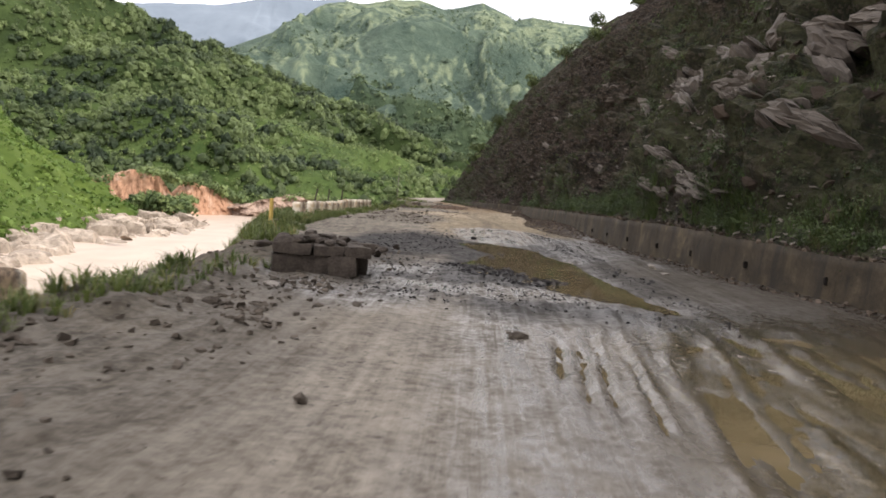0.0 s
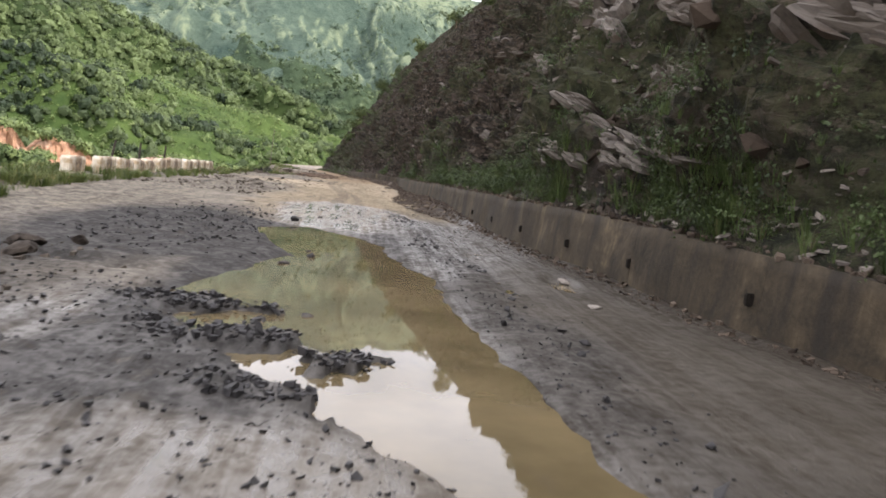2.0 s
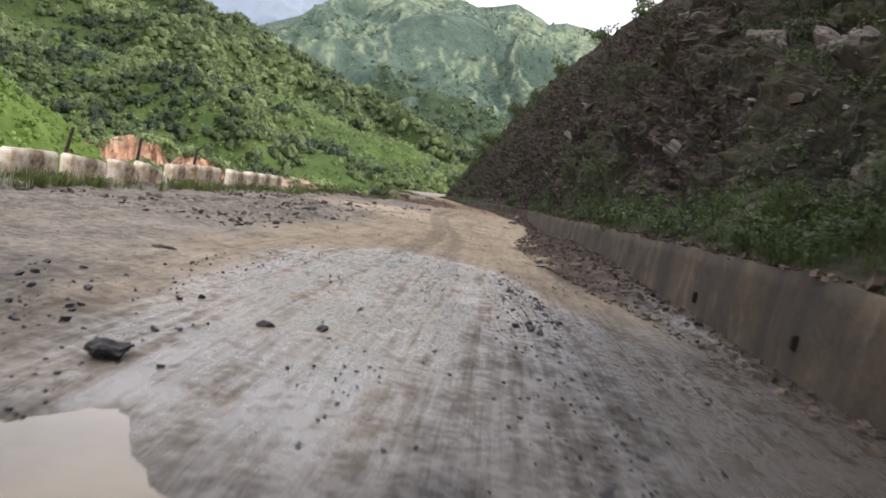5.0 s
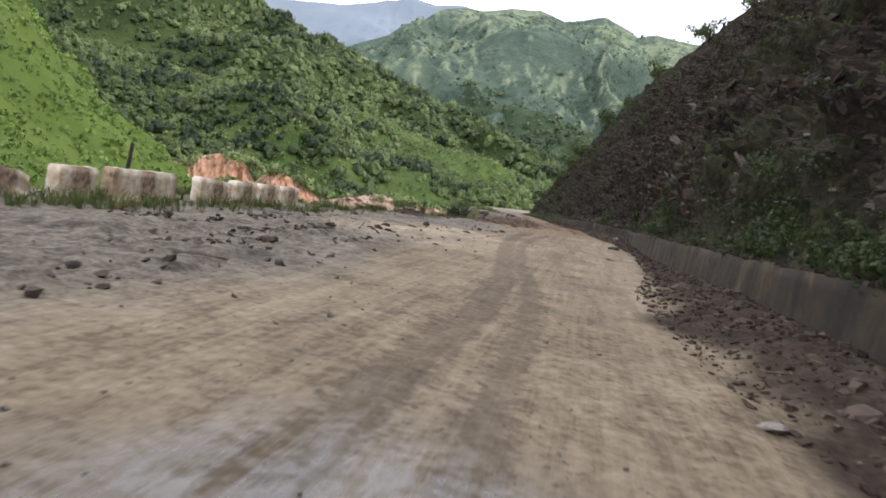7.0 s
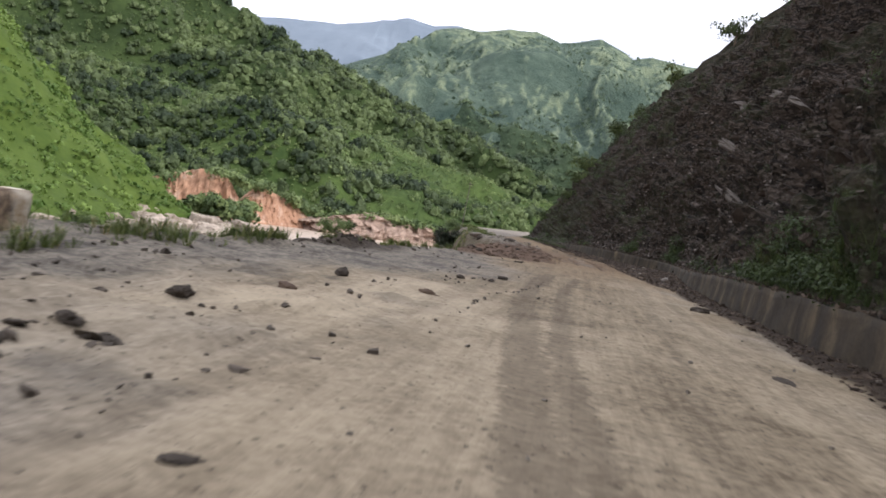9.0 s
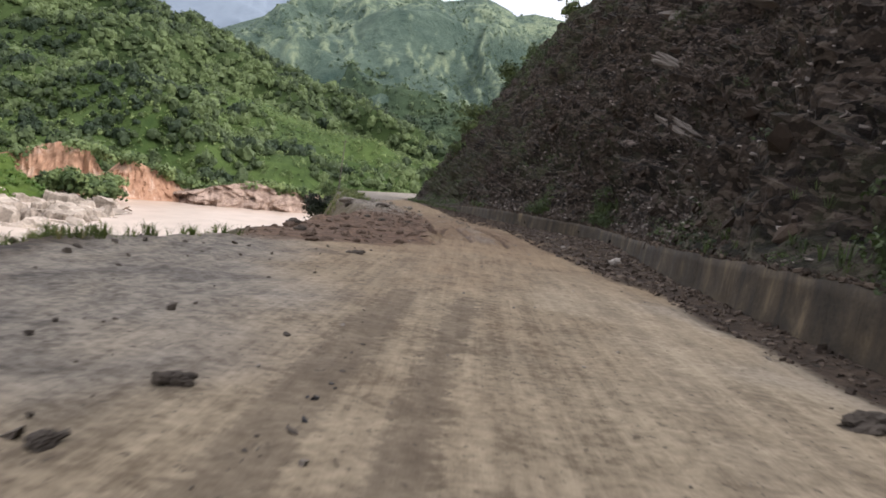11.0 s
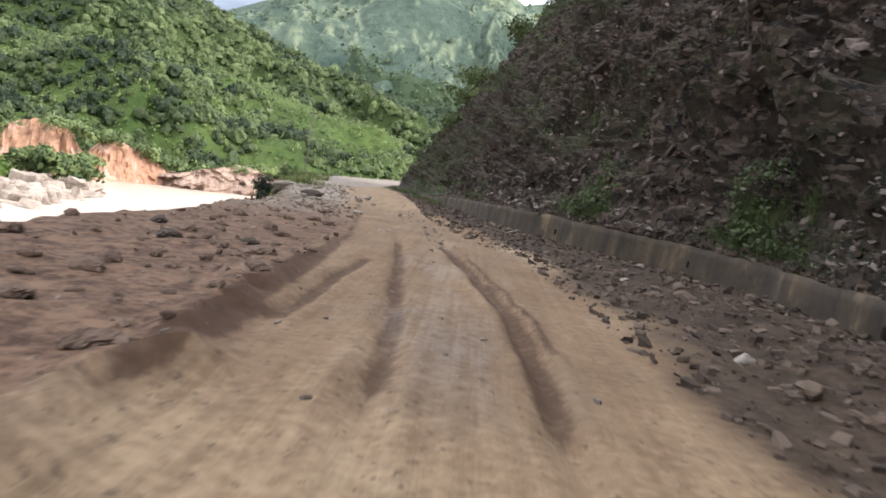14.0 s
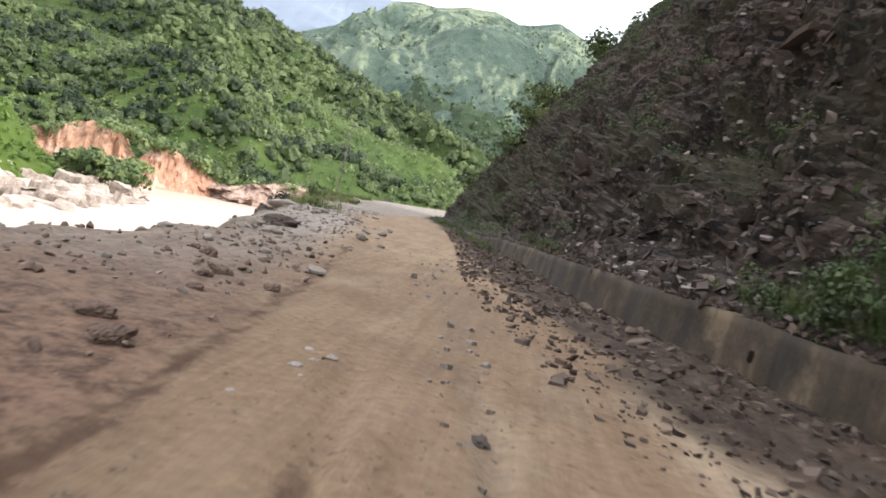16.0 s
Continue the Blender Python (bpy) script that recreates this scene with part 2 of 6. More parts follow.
def near_height(x, y):
    """Height of the road, its shoulders and the bank down to the river bed."""
    wall, edge = WALL(y), EDGE(y)
    z = 0.035 * fbm(x * 0.35, y * 0.22, 1, 3) + 0.014 * crumb(x * 2.2, y * 2.0, 2, 4)
    rough = rough_side(x, y)                                  # rougher towards the river
    ridge = smooth(44, 52, y) * smooth(84, 74, y) * smooth(-2.4, -3.6, x) * smooth(-8.5, -6.5, x)            # churned rows of clods
    verge = smooth(-0.8, -2.4, x) * smooth(17, 13, y)
    z = z + verge * (0.10 * np.maximum(0, crumb(x * 0.9, y * 0.5, 16, 4)) + 0.04 * np.maximum(0, crumb(x * 2.8, y * 2.0, 17, 3)))
    z = z + ridge * (0.13 * np.maximum(0, crumb(x * 1.1, y * 0.7, 6, 4) - 0.1) + 0.05 * np.maximum(0, crumb(x * 3.1, y * 2.2, 7, 3)))
    z = z + rough * (0.05 * np.maximum(0, crumb(x * 1.4, y * 1.2, 3)) + 0.03 * np.maximum(0, crumb(x * 3.0, y * 2.7, 4, 3)))
    z = z - hollow(x, y)
    # crumbled tarmac round the flooded hole
    tar = smooth(1.2, 0.2, np.hypot((x + 1.9) / 2.2, (y - 31) / 8.0)) + smooth(1.2, 0.5, np.hypot((x + 0.4) / 2.3, (y - 17.2) / 4.6)) + 0.7 * smooth(1.2, 0.3, np.hypot((x - 1.6) / 3.0, (y - 13.8) / 1.9))
    z = z + tar * (0.06 * np.maximum(0, crumb(x * 2.8, y * 2.4, 21, 4)) + 0.03 * np.maximum(0, crumb(x * 1.2, y * 1.0, 22, 3)))
    # lengthwise wheel marks
    z = z + 0.006 * fbm(x * 5.0, y * 0.12, 31, 2) * smooth(-2.5, 0, x)
    # churned slurry, drawn out by wheels
    churn = smooth(0.6, 1.8, x - 0.06 * y) * smooth(17, 12, y)
    z = z + churn * (0.020 * fbm((x - 0.16 * y) * 7.0, y * 0.10, 33, 3) + 0.012 * fbm((x - 0.16 * y) * 11.0, y * 0.3, 34, 2))
    # reddish mud left by a slide
    inside = MUD_EDGE(y) - x + 0.22 * fbm(x * 0.8, y * 0.8, 41, 3) + 0.09 * fbm(x * 2.8, y * 2.8, 46, 2)
    mud = smooth(0.0, 0.2, inside) * smooth(104, 113, y + 0.6 * fbm(x, y, 42, 2)) * smooth(172, 150, y)
    z = z + 0.15 * np.exp(-((inside - 0.2) / 0.28) ** 2) * smooth(109.3, 110.3, y) * smooth(124, 113, y)       # the lip cut by wheels
    z = z + mud * (0.3 + 0.2 * smooth(128, 116, y)) * (0.09 + 0.07 * smooth(2.6, 0.3, inside) * (0.35 + 0.65 * smooth(128, 120, y)) + 0.10 * np.maximum(0, fbm(x * 0.9, y * 0.9, 43)) + 0.11 * np.maximum(0, crumb(x * 2.3, y * 2.0, 44, 3)))
    for rut in (RUT_A, RUT_B):
        d = np.abs(x - rut(y) + 0.05 * vnoise(y * 0.9, y * 0, 45))
        z = z + (0.045 * np.exp(-((d - 0.24) / 0.11) ** 2) * (0.6 + 0.8 * vnoise(x * 4, y * 3.5, 47)) - 0.10 * np.exp(-(d / 0.14) ** 2)) * smooth(110, 114, y) * smooth(134, 127, y)
    furrow = np.abs(x + 1.07 + 0.05 * vnoise(y * 0.8, y * 0, 48))
    z = z + (0.06 * np.exp(-((furrow - 0.2) / 0.09) ** 2) * (0.4 + vnoise(x * 4, y * 3, 49)) - 0.08 * np.exp(-(furrow / 0.12) ** 2)) * smooth(114, 116, y) * smooth(126, 122.5, y)
    # rubble apron below the wall
    width = np.interp(y, [-20, 38, 44, 52, 62, 70, 85, 100, 106, 120, 150, 175], [0.25, 0.25, 0.7, 2.0, 2.2, 1.2, 0.5, 0.9, 1.5, 2.9, 1.5, 1.0])
    high = np.interp(y, [-20, 38, 44, 52, 62, 70, 85, 100, 106, 117, 127, 150, 175], [0.05, 0.06, 0.2, 0.42, 0.45, 0.22, 0.08, 0.12, 0.16, 0.42, 0.20, 0.08, 0.1])
    z = z + high * smooth(1.0, 0.0, (wall - x) / width + 0.2 * fbm(x * 0.9, y * 0.9, 51, 3))
    near_wall = smooth(1.15, 0.8, (wall - x) / (width + 0.3)) * smooth(96, 106, y)
    z = z + near_wall * (0.055 * np.abs(fbm((wall - x) * 3.6, y * 0.16, 53, 3)) + 0.03 * np.maximum(0, crumb(x * 3.0, y * 1.6, 54, 3)))        # furrows along it
    z = z + (0.20 + 0.16 * crumb(x * 1.3, y * 1.0, 52, 3)) * smooth(1.0, 0.25, np.hypot((x + 9.0) / 1.3, (y - 92) / 6.0))      # heap of debris on the edge
    # the bank
    out = edge - x + 0.5 * fbm(x * 0.4, y * 0.4, 61, 3)
    drop = smooth(0, 34, out) * 0.55 + smooth(-0.2, 7, out) * 0.45
    z = z + 0.12 * smooth(-2.2, -0.3, out) * (0.6 + fbm(x, y, 62, 3)) * smooth(100, 90, y) - drop * 26.0 + np.minimum(drop * 6, 1) * 0.5 * fbm(x * 0.3, y * 0.3, 63, 5)
    return z


# ---- ground: one sheet out to the horizon ----
def spread(start, stop, first, growth=1.22):
    out, step = [start], first
    while abs(out[-1] - start) < abs(stop - start):
        out.append(out[-1] + math.copysign(step, stop - start))
        step *= growth
    return out[1:]


gx = np.array(spread(-12.5, -4200, 0.25, 1.2)[::-1] + list(np.arange(-12.5, 0.6, 0.14)) + list(np.arange(0.6, 2.6, 0.055)) + list(np.arange(2.6, 4.6, 0.1)) + list(np.arange(4.6, 9.6, 0.14)) + spread(9.6, 4200, 0.3, 1.3))
gy = np.array(spread(-9, -900, 0.5, 1.35)[::-1] + list(np.arange(-9, 134, 0.235)) + list(np.arange(134.1, 216, 0.4)) + spread(216, 4500, 0.6, 1.2))
GX, GY = np.meshgrid(gx, gy)
GZ = near_height(GX, GY)
GZ = np.where(GX > WALL(GY) + 0.15, np.minimum(GZ, -0.3), GZ)

m_ground = material("road mud, gravel and tarmac", (0.3, 0.25, 0.2), 0.85, 0.4)
gv = coords(m_ground)
g_coarse, g_mid, g_fine, g_grit = noise_at(m_ground, gv, 0.55, 6), noise_at(m_ground, coords(m_ground, (2.3, 1.6, 1), (0, 0, 0.6)), 1.0, 6, 0.7), noise_at(m_ground, gv, 7.0, 6, 0.7), noise_at(m_ground, gv, 38.0, 4, 0.7)
g_streak = noise_at(m_ground, coords(m_ground, (3.2, 0.16, 1), (0, 0, 0.02)), 1.0, 6, 0.7)
g_streak2 = noise_at(m_ground, coords(m_ground, (9.0, 0.22, 1), (0, 0, -0.03)), 1.0, 5, 0.65)
g_tread = noise_at(m_ground, coords(m_ground, (3.0, 5.5, 1), (0, 0, 0.25)), 1.0, 4, 0.65)


def blend(*pairs):
    """The weighted sum of several fields."""
    out = None
    for value, weight in pairs:
        term = times(m_ground, value, weight)
        out = term if out is None else times(m_ground, out, term, "ADD")
    return out


g_lines = blend((g_streak, 0.55), (g_streak2, 0.45))
g_fac = blend((g_coarse, 0.2), (g_mid, 0.2), (g_fine, 0.3), (g_lines, 0.3))
g_lumps = blend((g_mid, 0.55), (g_fine, 0.45))
dirt = mix(m_ground, ramp(m_ground, g_fac, 0.435, 0.565), (0.1040, 0.0800, 0.0510), (0.2760, 0.2230, 0.1490))
ochre = mix(m_ground, ramp(m_ground, g_fac, 0.42, 0.58), (0.1120, 0.0760, 0.0446), (0.2620, 0.1940, 0.1183))
dirt = mix(m_ground, field(m_ground, "ochre"), dirt, ochre)
grey = mix(m_ground, ramp(m_ground, g_fac, 0.43, 0.57), (0.0900, 0.0775, 0.0620), (0.2620, 0.2290, 0.1830))
red = mix(m_ground, ramp(m_ground, g_lumps, 0.42, 0.58), (0.0400, 0.0232, 0.0142), (0.1380, 0.0880, 0.0560))
earth = mix(m_ground, ramp(m_ground, g_lumps, 0.43, 0.58), (0.0460, 0.0400, 0.0309), (0.1900, 0.1650, 0.1274))
tarmac = mix(m_ground, ramp(m_ground, g_lumps, 0.42, 0.60), (0.0110, 0.0105, 0.0100), (0.0800, 0.0750, 0.0690))
bank = mix(m_ground, ramp(m_ground, g_fine, 0.38, 0.62), (0.0448, 0.0392, 0.0229), (0.1232, 0.1008, 0.0688))
shale = mix(m_ground, ramp(m_ground, g_lumps, 0.40, 0.62), (0.0120, 0.0085, 0.0056), (0.0600, 0.0425, 0.0285))
c = mix(m_ground, field(m_ground, "grey"), dirt, grey)
c = mix(m_ground, times(m_ground, field(m_ground, "rough"), 0.8), c, earth)
c = mix(m_ground, times(m_ground, field(m_ground, "moist"), ramp(m_ground, g_mid, 0.3, 0.6, 0.3, 0.55)), c, (0.0780, 0.0460, 0.0255))
g_patch = noise_at(m_ground, coords(m_ground, (0.8, 0.17, 1), (0, 0, 0.05)), 0.8, 8, 0.66)
c = mix(m_ground, times(m_ground, ramp(m_ground, g_patch, 0.54, 0.66), 0.28), c, (0.0740, 0.0600, 0.0428))
c = mix(m_ground, times(m_ground, ramp(m_ground, g_patch, 0.45, 0.34), 0.2), c, (0.2900, 0.2380, 0.1638))
slurry_c = mix(m_ground, ramp(m_ground, blend((g_streak2, 0.6), (g_mid, 0.4)), 0.40, 0.60), (0.034, 0.026, 0.0135), (0.104, 0.081, 0.044))
c = mix(m_ground, field(m_ground, "pale"), c, mix(m_ground, ramp(m_ground, g_fac, 0.40, 0.58), (0.2350, 0.1880, 0.1274), (0.4000, 0.3320, 0.2321)))
c = mix(m_ground, field(m_ground, "slurry"), c, slurry_c)
c = mix(m_ground, field(m_ground, "red"), c, red)
c = mix(m_ground, times(m_ground, field(m_ground, "shale"), ramp(m_ground, g_fac, 0.30, 0.46)), c, shale)
c = mix(m_ground, field(m_ground, "bank"), c, bank)
g_edge = blend((g_tread, 0.5), (g_mid, 0.25), (g_fine, 0.25))


def strip(name, ragged, soft, edge=None):
    """Inside a strip of the road whose edge is ragged: the field holds the distance outside its edge."""
    off = times(m_ground, times(m_ground, edge or g_edge, 2 * ragged), ragged, "SUBTRACT")
    return ramp(m_ground, times(m_ground, field(m_ground, name), off, "ADDS"), soft, -soft)


track = times(m_ground, strip("track", 0.55, 0.05), ramp(m_ground, blend((g_streak, 0.5), (g_tread, 0.5)), 0.34, 0.56, 0.45, 1.0))
c = mix(m_ground, times(m_ground, track, 0.58), c, (0.0780, 0.0600, 0.0410))
faint = times(m_ground, strip("faint", 0.7, 0.08), ramp(m_ground, g_tread, 0.4, 0.6))
c = mix(m_ground, times(m_ground, faint, 0.42), c, (0.0850, 0.0660, 0.0455))
spill = ramp(m_ground, times(m_ground, blend((g_coarse, 0.5), (g_mid, 0.5)), 1.0), 0.60, 0.66)
c = mix(m_ground, times(m_ground, times(m_ground, spill, field(m_ground, "spill")), 0.8), c, (0.0500, 0.0420, 0.0309))
clay = times(m_ground, strip("clay", 0.21, 0.04, blend((g_mid, 0.4), (g_fine, 0.35), (g_tread, 0.25))), ramp(m_ground, blend((g_fine, 0.6), (g_tread, 0.4)), 0.36, 0.52, 0.5, 1.0))
c = mix(m_ground, times(m_ground, clay, 0.8), c, (0.0360, 0.0190, 0.0107))
# Dark colour for damp earth and for the cliff's reflection painted onto the road.
c = mix(m_ground, times(m_ground, field(m_ground, "damp_reflect"), ramp(m_ground, g_fac, 0.40, 0.60, 0.98, 0.82)), c, (0.0270, 0.0212, 0.0134))
g_speck = ramp(m_ground, noise_at(m_ground, coords(m_ground, (1, 0.8, 1), (0, 0, 0.9)), 9.0, 3, 0.6), 0.63, 0.67)
c = mix(m_ground, times(m_ground, g_speck, 0.6), c, (0.0400, 0.0330, 0.0246))
tar_mask = times(m_ground, field(m_ground, "tar"), ramp(m_ground, g_lumps, 0.28, 0.46))
c = mix(m_ground, tar_mask, c, tarmac)
wet = times(m_ground, times(m_ground, field(m_ground, "wet"), times(m_ground, 1.0, times(m_ground, tar_mask, 0.6), "SUBTRACT")), ramp(m_ground, blend((g_lines, 0.5), (g_mid, 0.25), (g_fine, 0.25)), 0.42, 0.54))
c = mix(m_ground, times(m_ground, times(m_ground, wet, 0.7), times(m_ground, 1.0, times(m_ground, field(m_ground, "slurry"), 0.75), "SUBTRACT")), c, (0.036, 0.030, 0.024))
link(m_ground, c, bsdf(m_ground).inputs["Base Color"])
link(m_ground, times(m_ground, ramp(m_ground, wet, 0, 1, 0.12, 0.5), times(m_ground, 1.0, times(m_ground, tar_mask, 0.4), "SUBTRACT")), bsdf(m_ground).inputs["Specular IOR Level"])
g_rough = times(m_ground, ramp(m_ground, wet, 0, 1, 0.92, 0.07), times(m_ground, 1.0, times(m_ground, field(m_ground, "slurry"), ramp(m_ground, g_lines, 0.40, 0.56, 0.86, 0.45)), "SUBTRACT"))
link(m_ground, g_rough, bsdf(m_ground).inputs["Roughness"])
g_bump = node(m_ground, "ShaderNodeBump", Distance=0.055)
link(m_ground, blend((g_mid, 0.45), (g_fine, 0.4), (g_grit, 0.15), (g_lines, 0.32)), g_bump.inputs["Height"])
link(m_ground, ramp(m_ground, wet, 0, 1, 0.75, 0.36), g_bump.inputs["Strength"])
link(m_ground, g_bump.outputs["Normal"], bsdf(m_ground).inputs["Normal"])

ground_mesh = mesh_of("ground", np.stack([GX, GY, GZ], -1).reshape(-1, 3), grid_faces(len(gy), len(gx)), m_ground)
edge_in = GX - EDGE(GY)
n1 = fbm(GX * 0.5, GY * 0.35, 71)
attribute(ground_mesh, "grey", np.clip(smooth(44, 30, GY + 3 * n1) + smooth(0.4, 3.0, np.interp(GY, [48, 68, 75, 80, 84, 88, 93, 100], [-0.8, -1.4, -4.2, -5.0, -2.8, -1.0, -0.2, -2.4]) - GX + 0.9 * n1) * smooth(108, 100, GY)
                                       + 0.8 * smooth(46, 58, GY) * smooth(1.6, 0.2, WALL(GY) - GX + n1)
                                       + smooth(127, 134, GY) * smooth(0, 1.5, MUD_EDGE(GY) - GX), 0, 1))
attribute(ground_mesh, "red", smooth(-0.3, 0.5, MUD_EDGE(GY) - GX + 0.3 * n1) * smooth(101, 105, GY) * smooth(138, 128, GY + 2 * n1) + 0.5 * smooth(2.4, 0.6, WALL(GY) - GX + n1) * smooth(96, 104, GY))
attribute(ground_mesh, "tar", np.clip(0.5 * smooth(0.9, 0.2, np.hypot((GX + 0.4) / 2.3, (GY - 17.6) / 4.6) + 0.9 * crumb(GX * 0.9 + GY * 0.5, GY * 0.7, 78, 3)) + 0.9 * smooth(-1.0, -0.3, GX) * smooth(3.2, 2.6, GX) * smooth(16, 17, GY) * smooth(34, 32, GY) + 1.1 * smooth(1.25, 0.5, np.hypot((GX + 2.1) / 2.7, (GY - 28.5) / 10.0) + 0.25 * n1) + smooth(1.2, 0.4, np.hypot((GX - 1.4) / 3.2, (GY - 13.7) / 2.0) + 0.3 * n1)
                                      + 0.65 * smooth(1.3, 0.3, np.abs(GX - 3.7 + 0.04 * (GY - 25)) + 0.4 * n1) * smooth(15, 18, GY) * smooth(42, 36, GY)
                                      + 0.5 * smooth(0.35, 0.9, fbm(GX * 0.9, GY * 0.7, 77)) * smooth(-1.5, -4, GX) * smooth(48, 56, GY) * smooth(106, 100, GY), 0, 1))
sheen = smooth(1.1, 0.75, np.hypot((GX - 1.6 + 0.06 * (GY - 40)) / 3.0, (GY - 37) / 13.0) + 0.12 * n1)
# Damp earth; the right side also has the dark cliff's reflection in its colour.
attribute(ground_mesh, "damp_reflect", smooth(9.5, 14, GY) * smooth(2.4, 3.6, GX + 0.5 * n1) * smooth(50, 38, GY + 2 * n1) + 0.6 * smooth(-0.8, -2.6, GX) * smooth(27, 21, GY))
attribute(ground_mesh, "pale", 0.9 * smooth(0.9, -0.8, np.maximum.reduce([GX + 1.9, -4.6 - GX, (74.5 - GY) * 0.5, (GY - 82.5) * 0.35]) + 0.9 * n1)
          + 0.5 * smooth(0.9, -0.9, np.maximum.reduce([GX - 0.4, -6.4 - GX, (66.5 - GY) * 0.5, (GY - 75.0) * 0.35]) + 0.9 * n1)
          + 0.35 * smooth(0.5, -0.4, np.abs(GX - 3.4) - 1.2 + 0.8 * n1) * smooth(124, 130, GY) * smooth(150, 140, GY) + 0.4 * smooth(0.6, -0.3, np.abs(GX - 3.6) - 0.8 + n1) * smooth(54, 60, GY) * smooth(104, 96, GY))
attribute(ground_mesh, "slurry", smooth(0.9, 2.2, GX - 0.06 * GY + 0.4 * n1) * smooth(17, 12.5, GY + n1))
attribute(ground_mesh, "moist", smooth(109, 116, GY + n1) * smooth(150, 138, GY))
attribute(ground_mesh, "ochre", smooth(84, 112, GY + 6 * n1))
attribute(ground_mesh, "rough", rough_side(GX, GY) * (0.6 + 0.4 * smooth(48, 34, GY) + 0.4 * smooth(46, 50, GY) * smooth(80, 72, GY) * smooth(-8.5, -6, GX)))
attribute(ground_mesh, "wet", np.clip(sheen + 0.8 * smooth(2.6, 3.6, GX) * smooth(48, 36, GY + 2 * n1) * smooth(22, 34, GY) + 0.3 * smooth(0.5, 0.0, np.abs(GX - 0.5 * (RUT_A(GY) + RUT_B(GY))) - 0.2 + 0.5 * n1) * smooth(112, 115, GY) * smooth(128, 122, GY) + 0.95 * smooth(-0.8, 0.9, GX) * smooth(27, 18, GY) * (1 - 0.9 * smooth(13, 18, GY) * smooth(3.2, 4.0, GX)) + 0.8 * smooth(1.2, 0.6, np.hypot((GX + 1.0) / 3.0, (GY - 17.0) / 5.0) + 0.3 * n1) + 0.22 * smooth(36, 24, GY)
                                      + 0.35 * smooth(1.5, 0.3, WALL(GY) - GX) * smooth(60, 40, GY), 0, 1) * smooth(0.2, 1.0, edge_in))
def wheel(xs, ys, half):
    """The distance outside one worn wheel track through places on the road."""
    line = np.interp(GY, ys, xs) + 0.06 * np.sin(GY * 0.35)
    ends = smooth(ys[0] - 3, ys[0], GY) * smooth(ys[-1] + 3, ys[-1], GY)
    return np.abs(GX - line) - half + 1.5 * (1 - ends)


tracks = (wheel([0.75, 0.85, 0.6, 0.2, -0.25, -0.75, -1.1, -1.2, -1.0], [44, 54, 60, 66, 70, 75, 82, 90, 95], 0.30),
          wheel([1.9, 1.55, 1.2, 0.6, 0.3, -0.15, -0.2, -0.15, 0.1], [44, 55, 60, 66, 70, 75, 82, 90, 95], 0.22))
attribute(ground_mesh, "track", np.minimum.reduce(tracks))
faints = (wheel([-1.0, -0.4, 0.5], [92, 98, 107], 0.14), wheel([0.1, 0.8, 1.8], [92, 98, 107], 0.14), wheel([3.3, 3.0, 2.2, 1.45, 2.0, 2.6, 3.2], [42, 54, 62, 70, 79.5, 90, 104], 0.2), wheel([2.6, 3.0, 3.4, 3.2, 3.9], [50, 58, 72, 86, 100], 0.14),
          wheel([-2.6, -2.9, -2.6, -2.0, -1.2], [58, 70, 82, 92, 102], 0.25), wheel([1.0, 1.6, 2.4, 3.0], [-8, 2, 9, 15], 0.2), wheel([2.3, 3.0, 3.9, 4.4], [-8, 2, 9, 15], 0.2),
          wheel([2.6, 3.2, 4.0, 3.4, 2.0], [96, 104, 112, 124, 134], 0.15), wheel([0.7, -0.3, -1.4, -2.6], [126, 132, 141, 151], 0.18))
attribute(ground_mesh, "faint", np.minimum.reduce(faints))
spills = 0
for sx, sy_, rx, ry in ((3.5, 76, 0.7, 0.6), (4.2, 89.6, 0.9, 0.7), (4.4, 83, 0.5, 1.2), (1.6, 96, 0.8, 0.6), (3.4, 100, 0.7, 0.5), (2.6, 63, 0.5, 0.6), (0.8, 110, 0.6, 0.5), (0.2, 107, 0.8, 0.4), (-1.4, 92, 1.2, 0.6), (2.2, 129, 0.5, 0.8), (-0.7, 82, 0.8, 0.9), (-0.2, 84.5, 0.6, 1.2), (-0.7, 93, 0.9, 1.6), (1.4, 88, 0.6, 1.0)):
    spills = spills + smooth(1.3, 0.2, np.hypot((GX - sx) / rx, (GY - sy_) / ry))
attribute(ground_mesh, "spill", np.clip(spills + 0.35 * smooth(46, 54, GY) * smooth(150, 135, GY), 0, 1))
side = MUD_EDGE(GY) - GX + 0.05 * n1
along = smooth(108, 114, GY) * smooth(156, 144, GY)
clays = [np.maximum(-side - 0.02, side - (0.22 + 0.25 * smooth(124, 118, GY)) * along * (0.35 + 0.65 * smooth(132, 122, GY)) + 0.10 * n1) + 1.2 * (1 - along)]
for rut, half in ((RUT_A, 0.11), (RUT_B, 0.15)):
    ends = smooth(110, 114, GY) * smooth(132.5, 127.5, GY)
    clays.append(np.abs(GX - rut(GY) + 0.04 * n1) - half + 1.2 * (1 - ends))
clays.append(np.abs(GX + 1.07 + 0.06 * n1) - 0.12 + 1.2 * (1 - smooth(114.5, 116, GY) * smooth(126, 122.5, GY)))
clays.append(np.abs(GX - RUT_B(GY) - 0.27 + 0.05 * n1) - 0.06 + 1.2 * (1 - smooth(114, 116, GY) * smooth(129, 125, GY)))
attribute(ground_mesh, "clay", np.minimum.reduce(clays))
apron = np.interp(GY, [-20, 38, 44, 52, 62, 70, 85, 100, 106, 116, 125, 130, 150, 175], [0.35, 0.35, 1.0, 2.2, 2.4, 1.4, 0.7, 1.2, 2.1, 3.4, 4.3, 2.7, 2.0, 1.4])
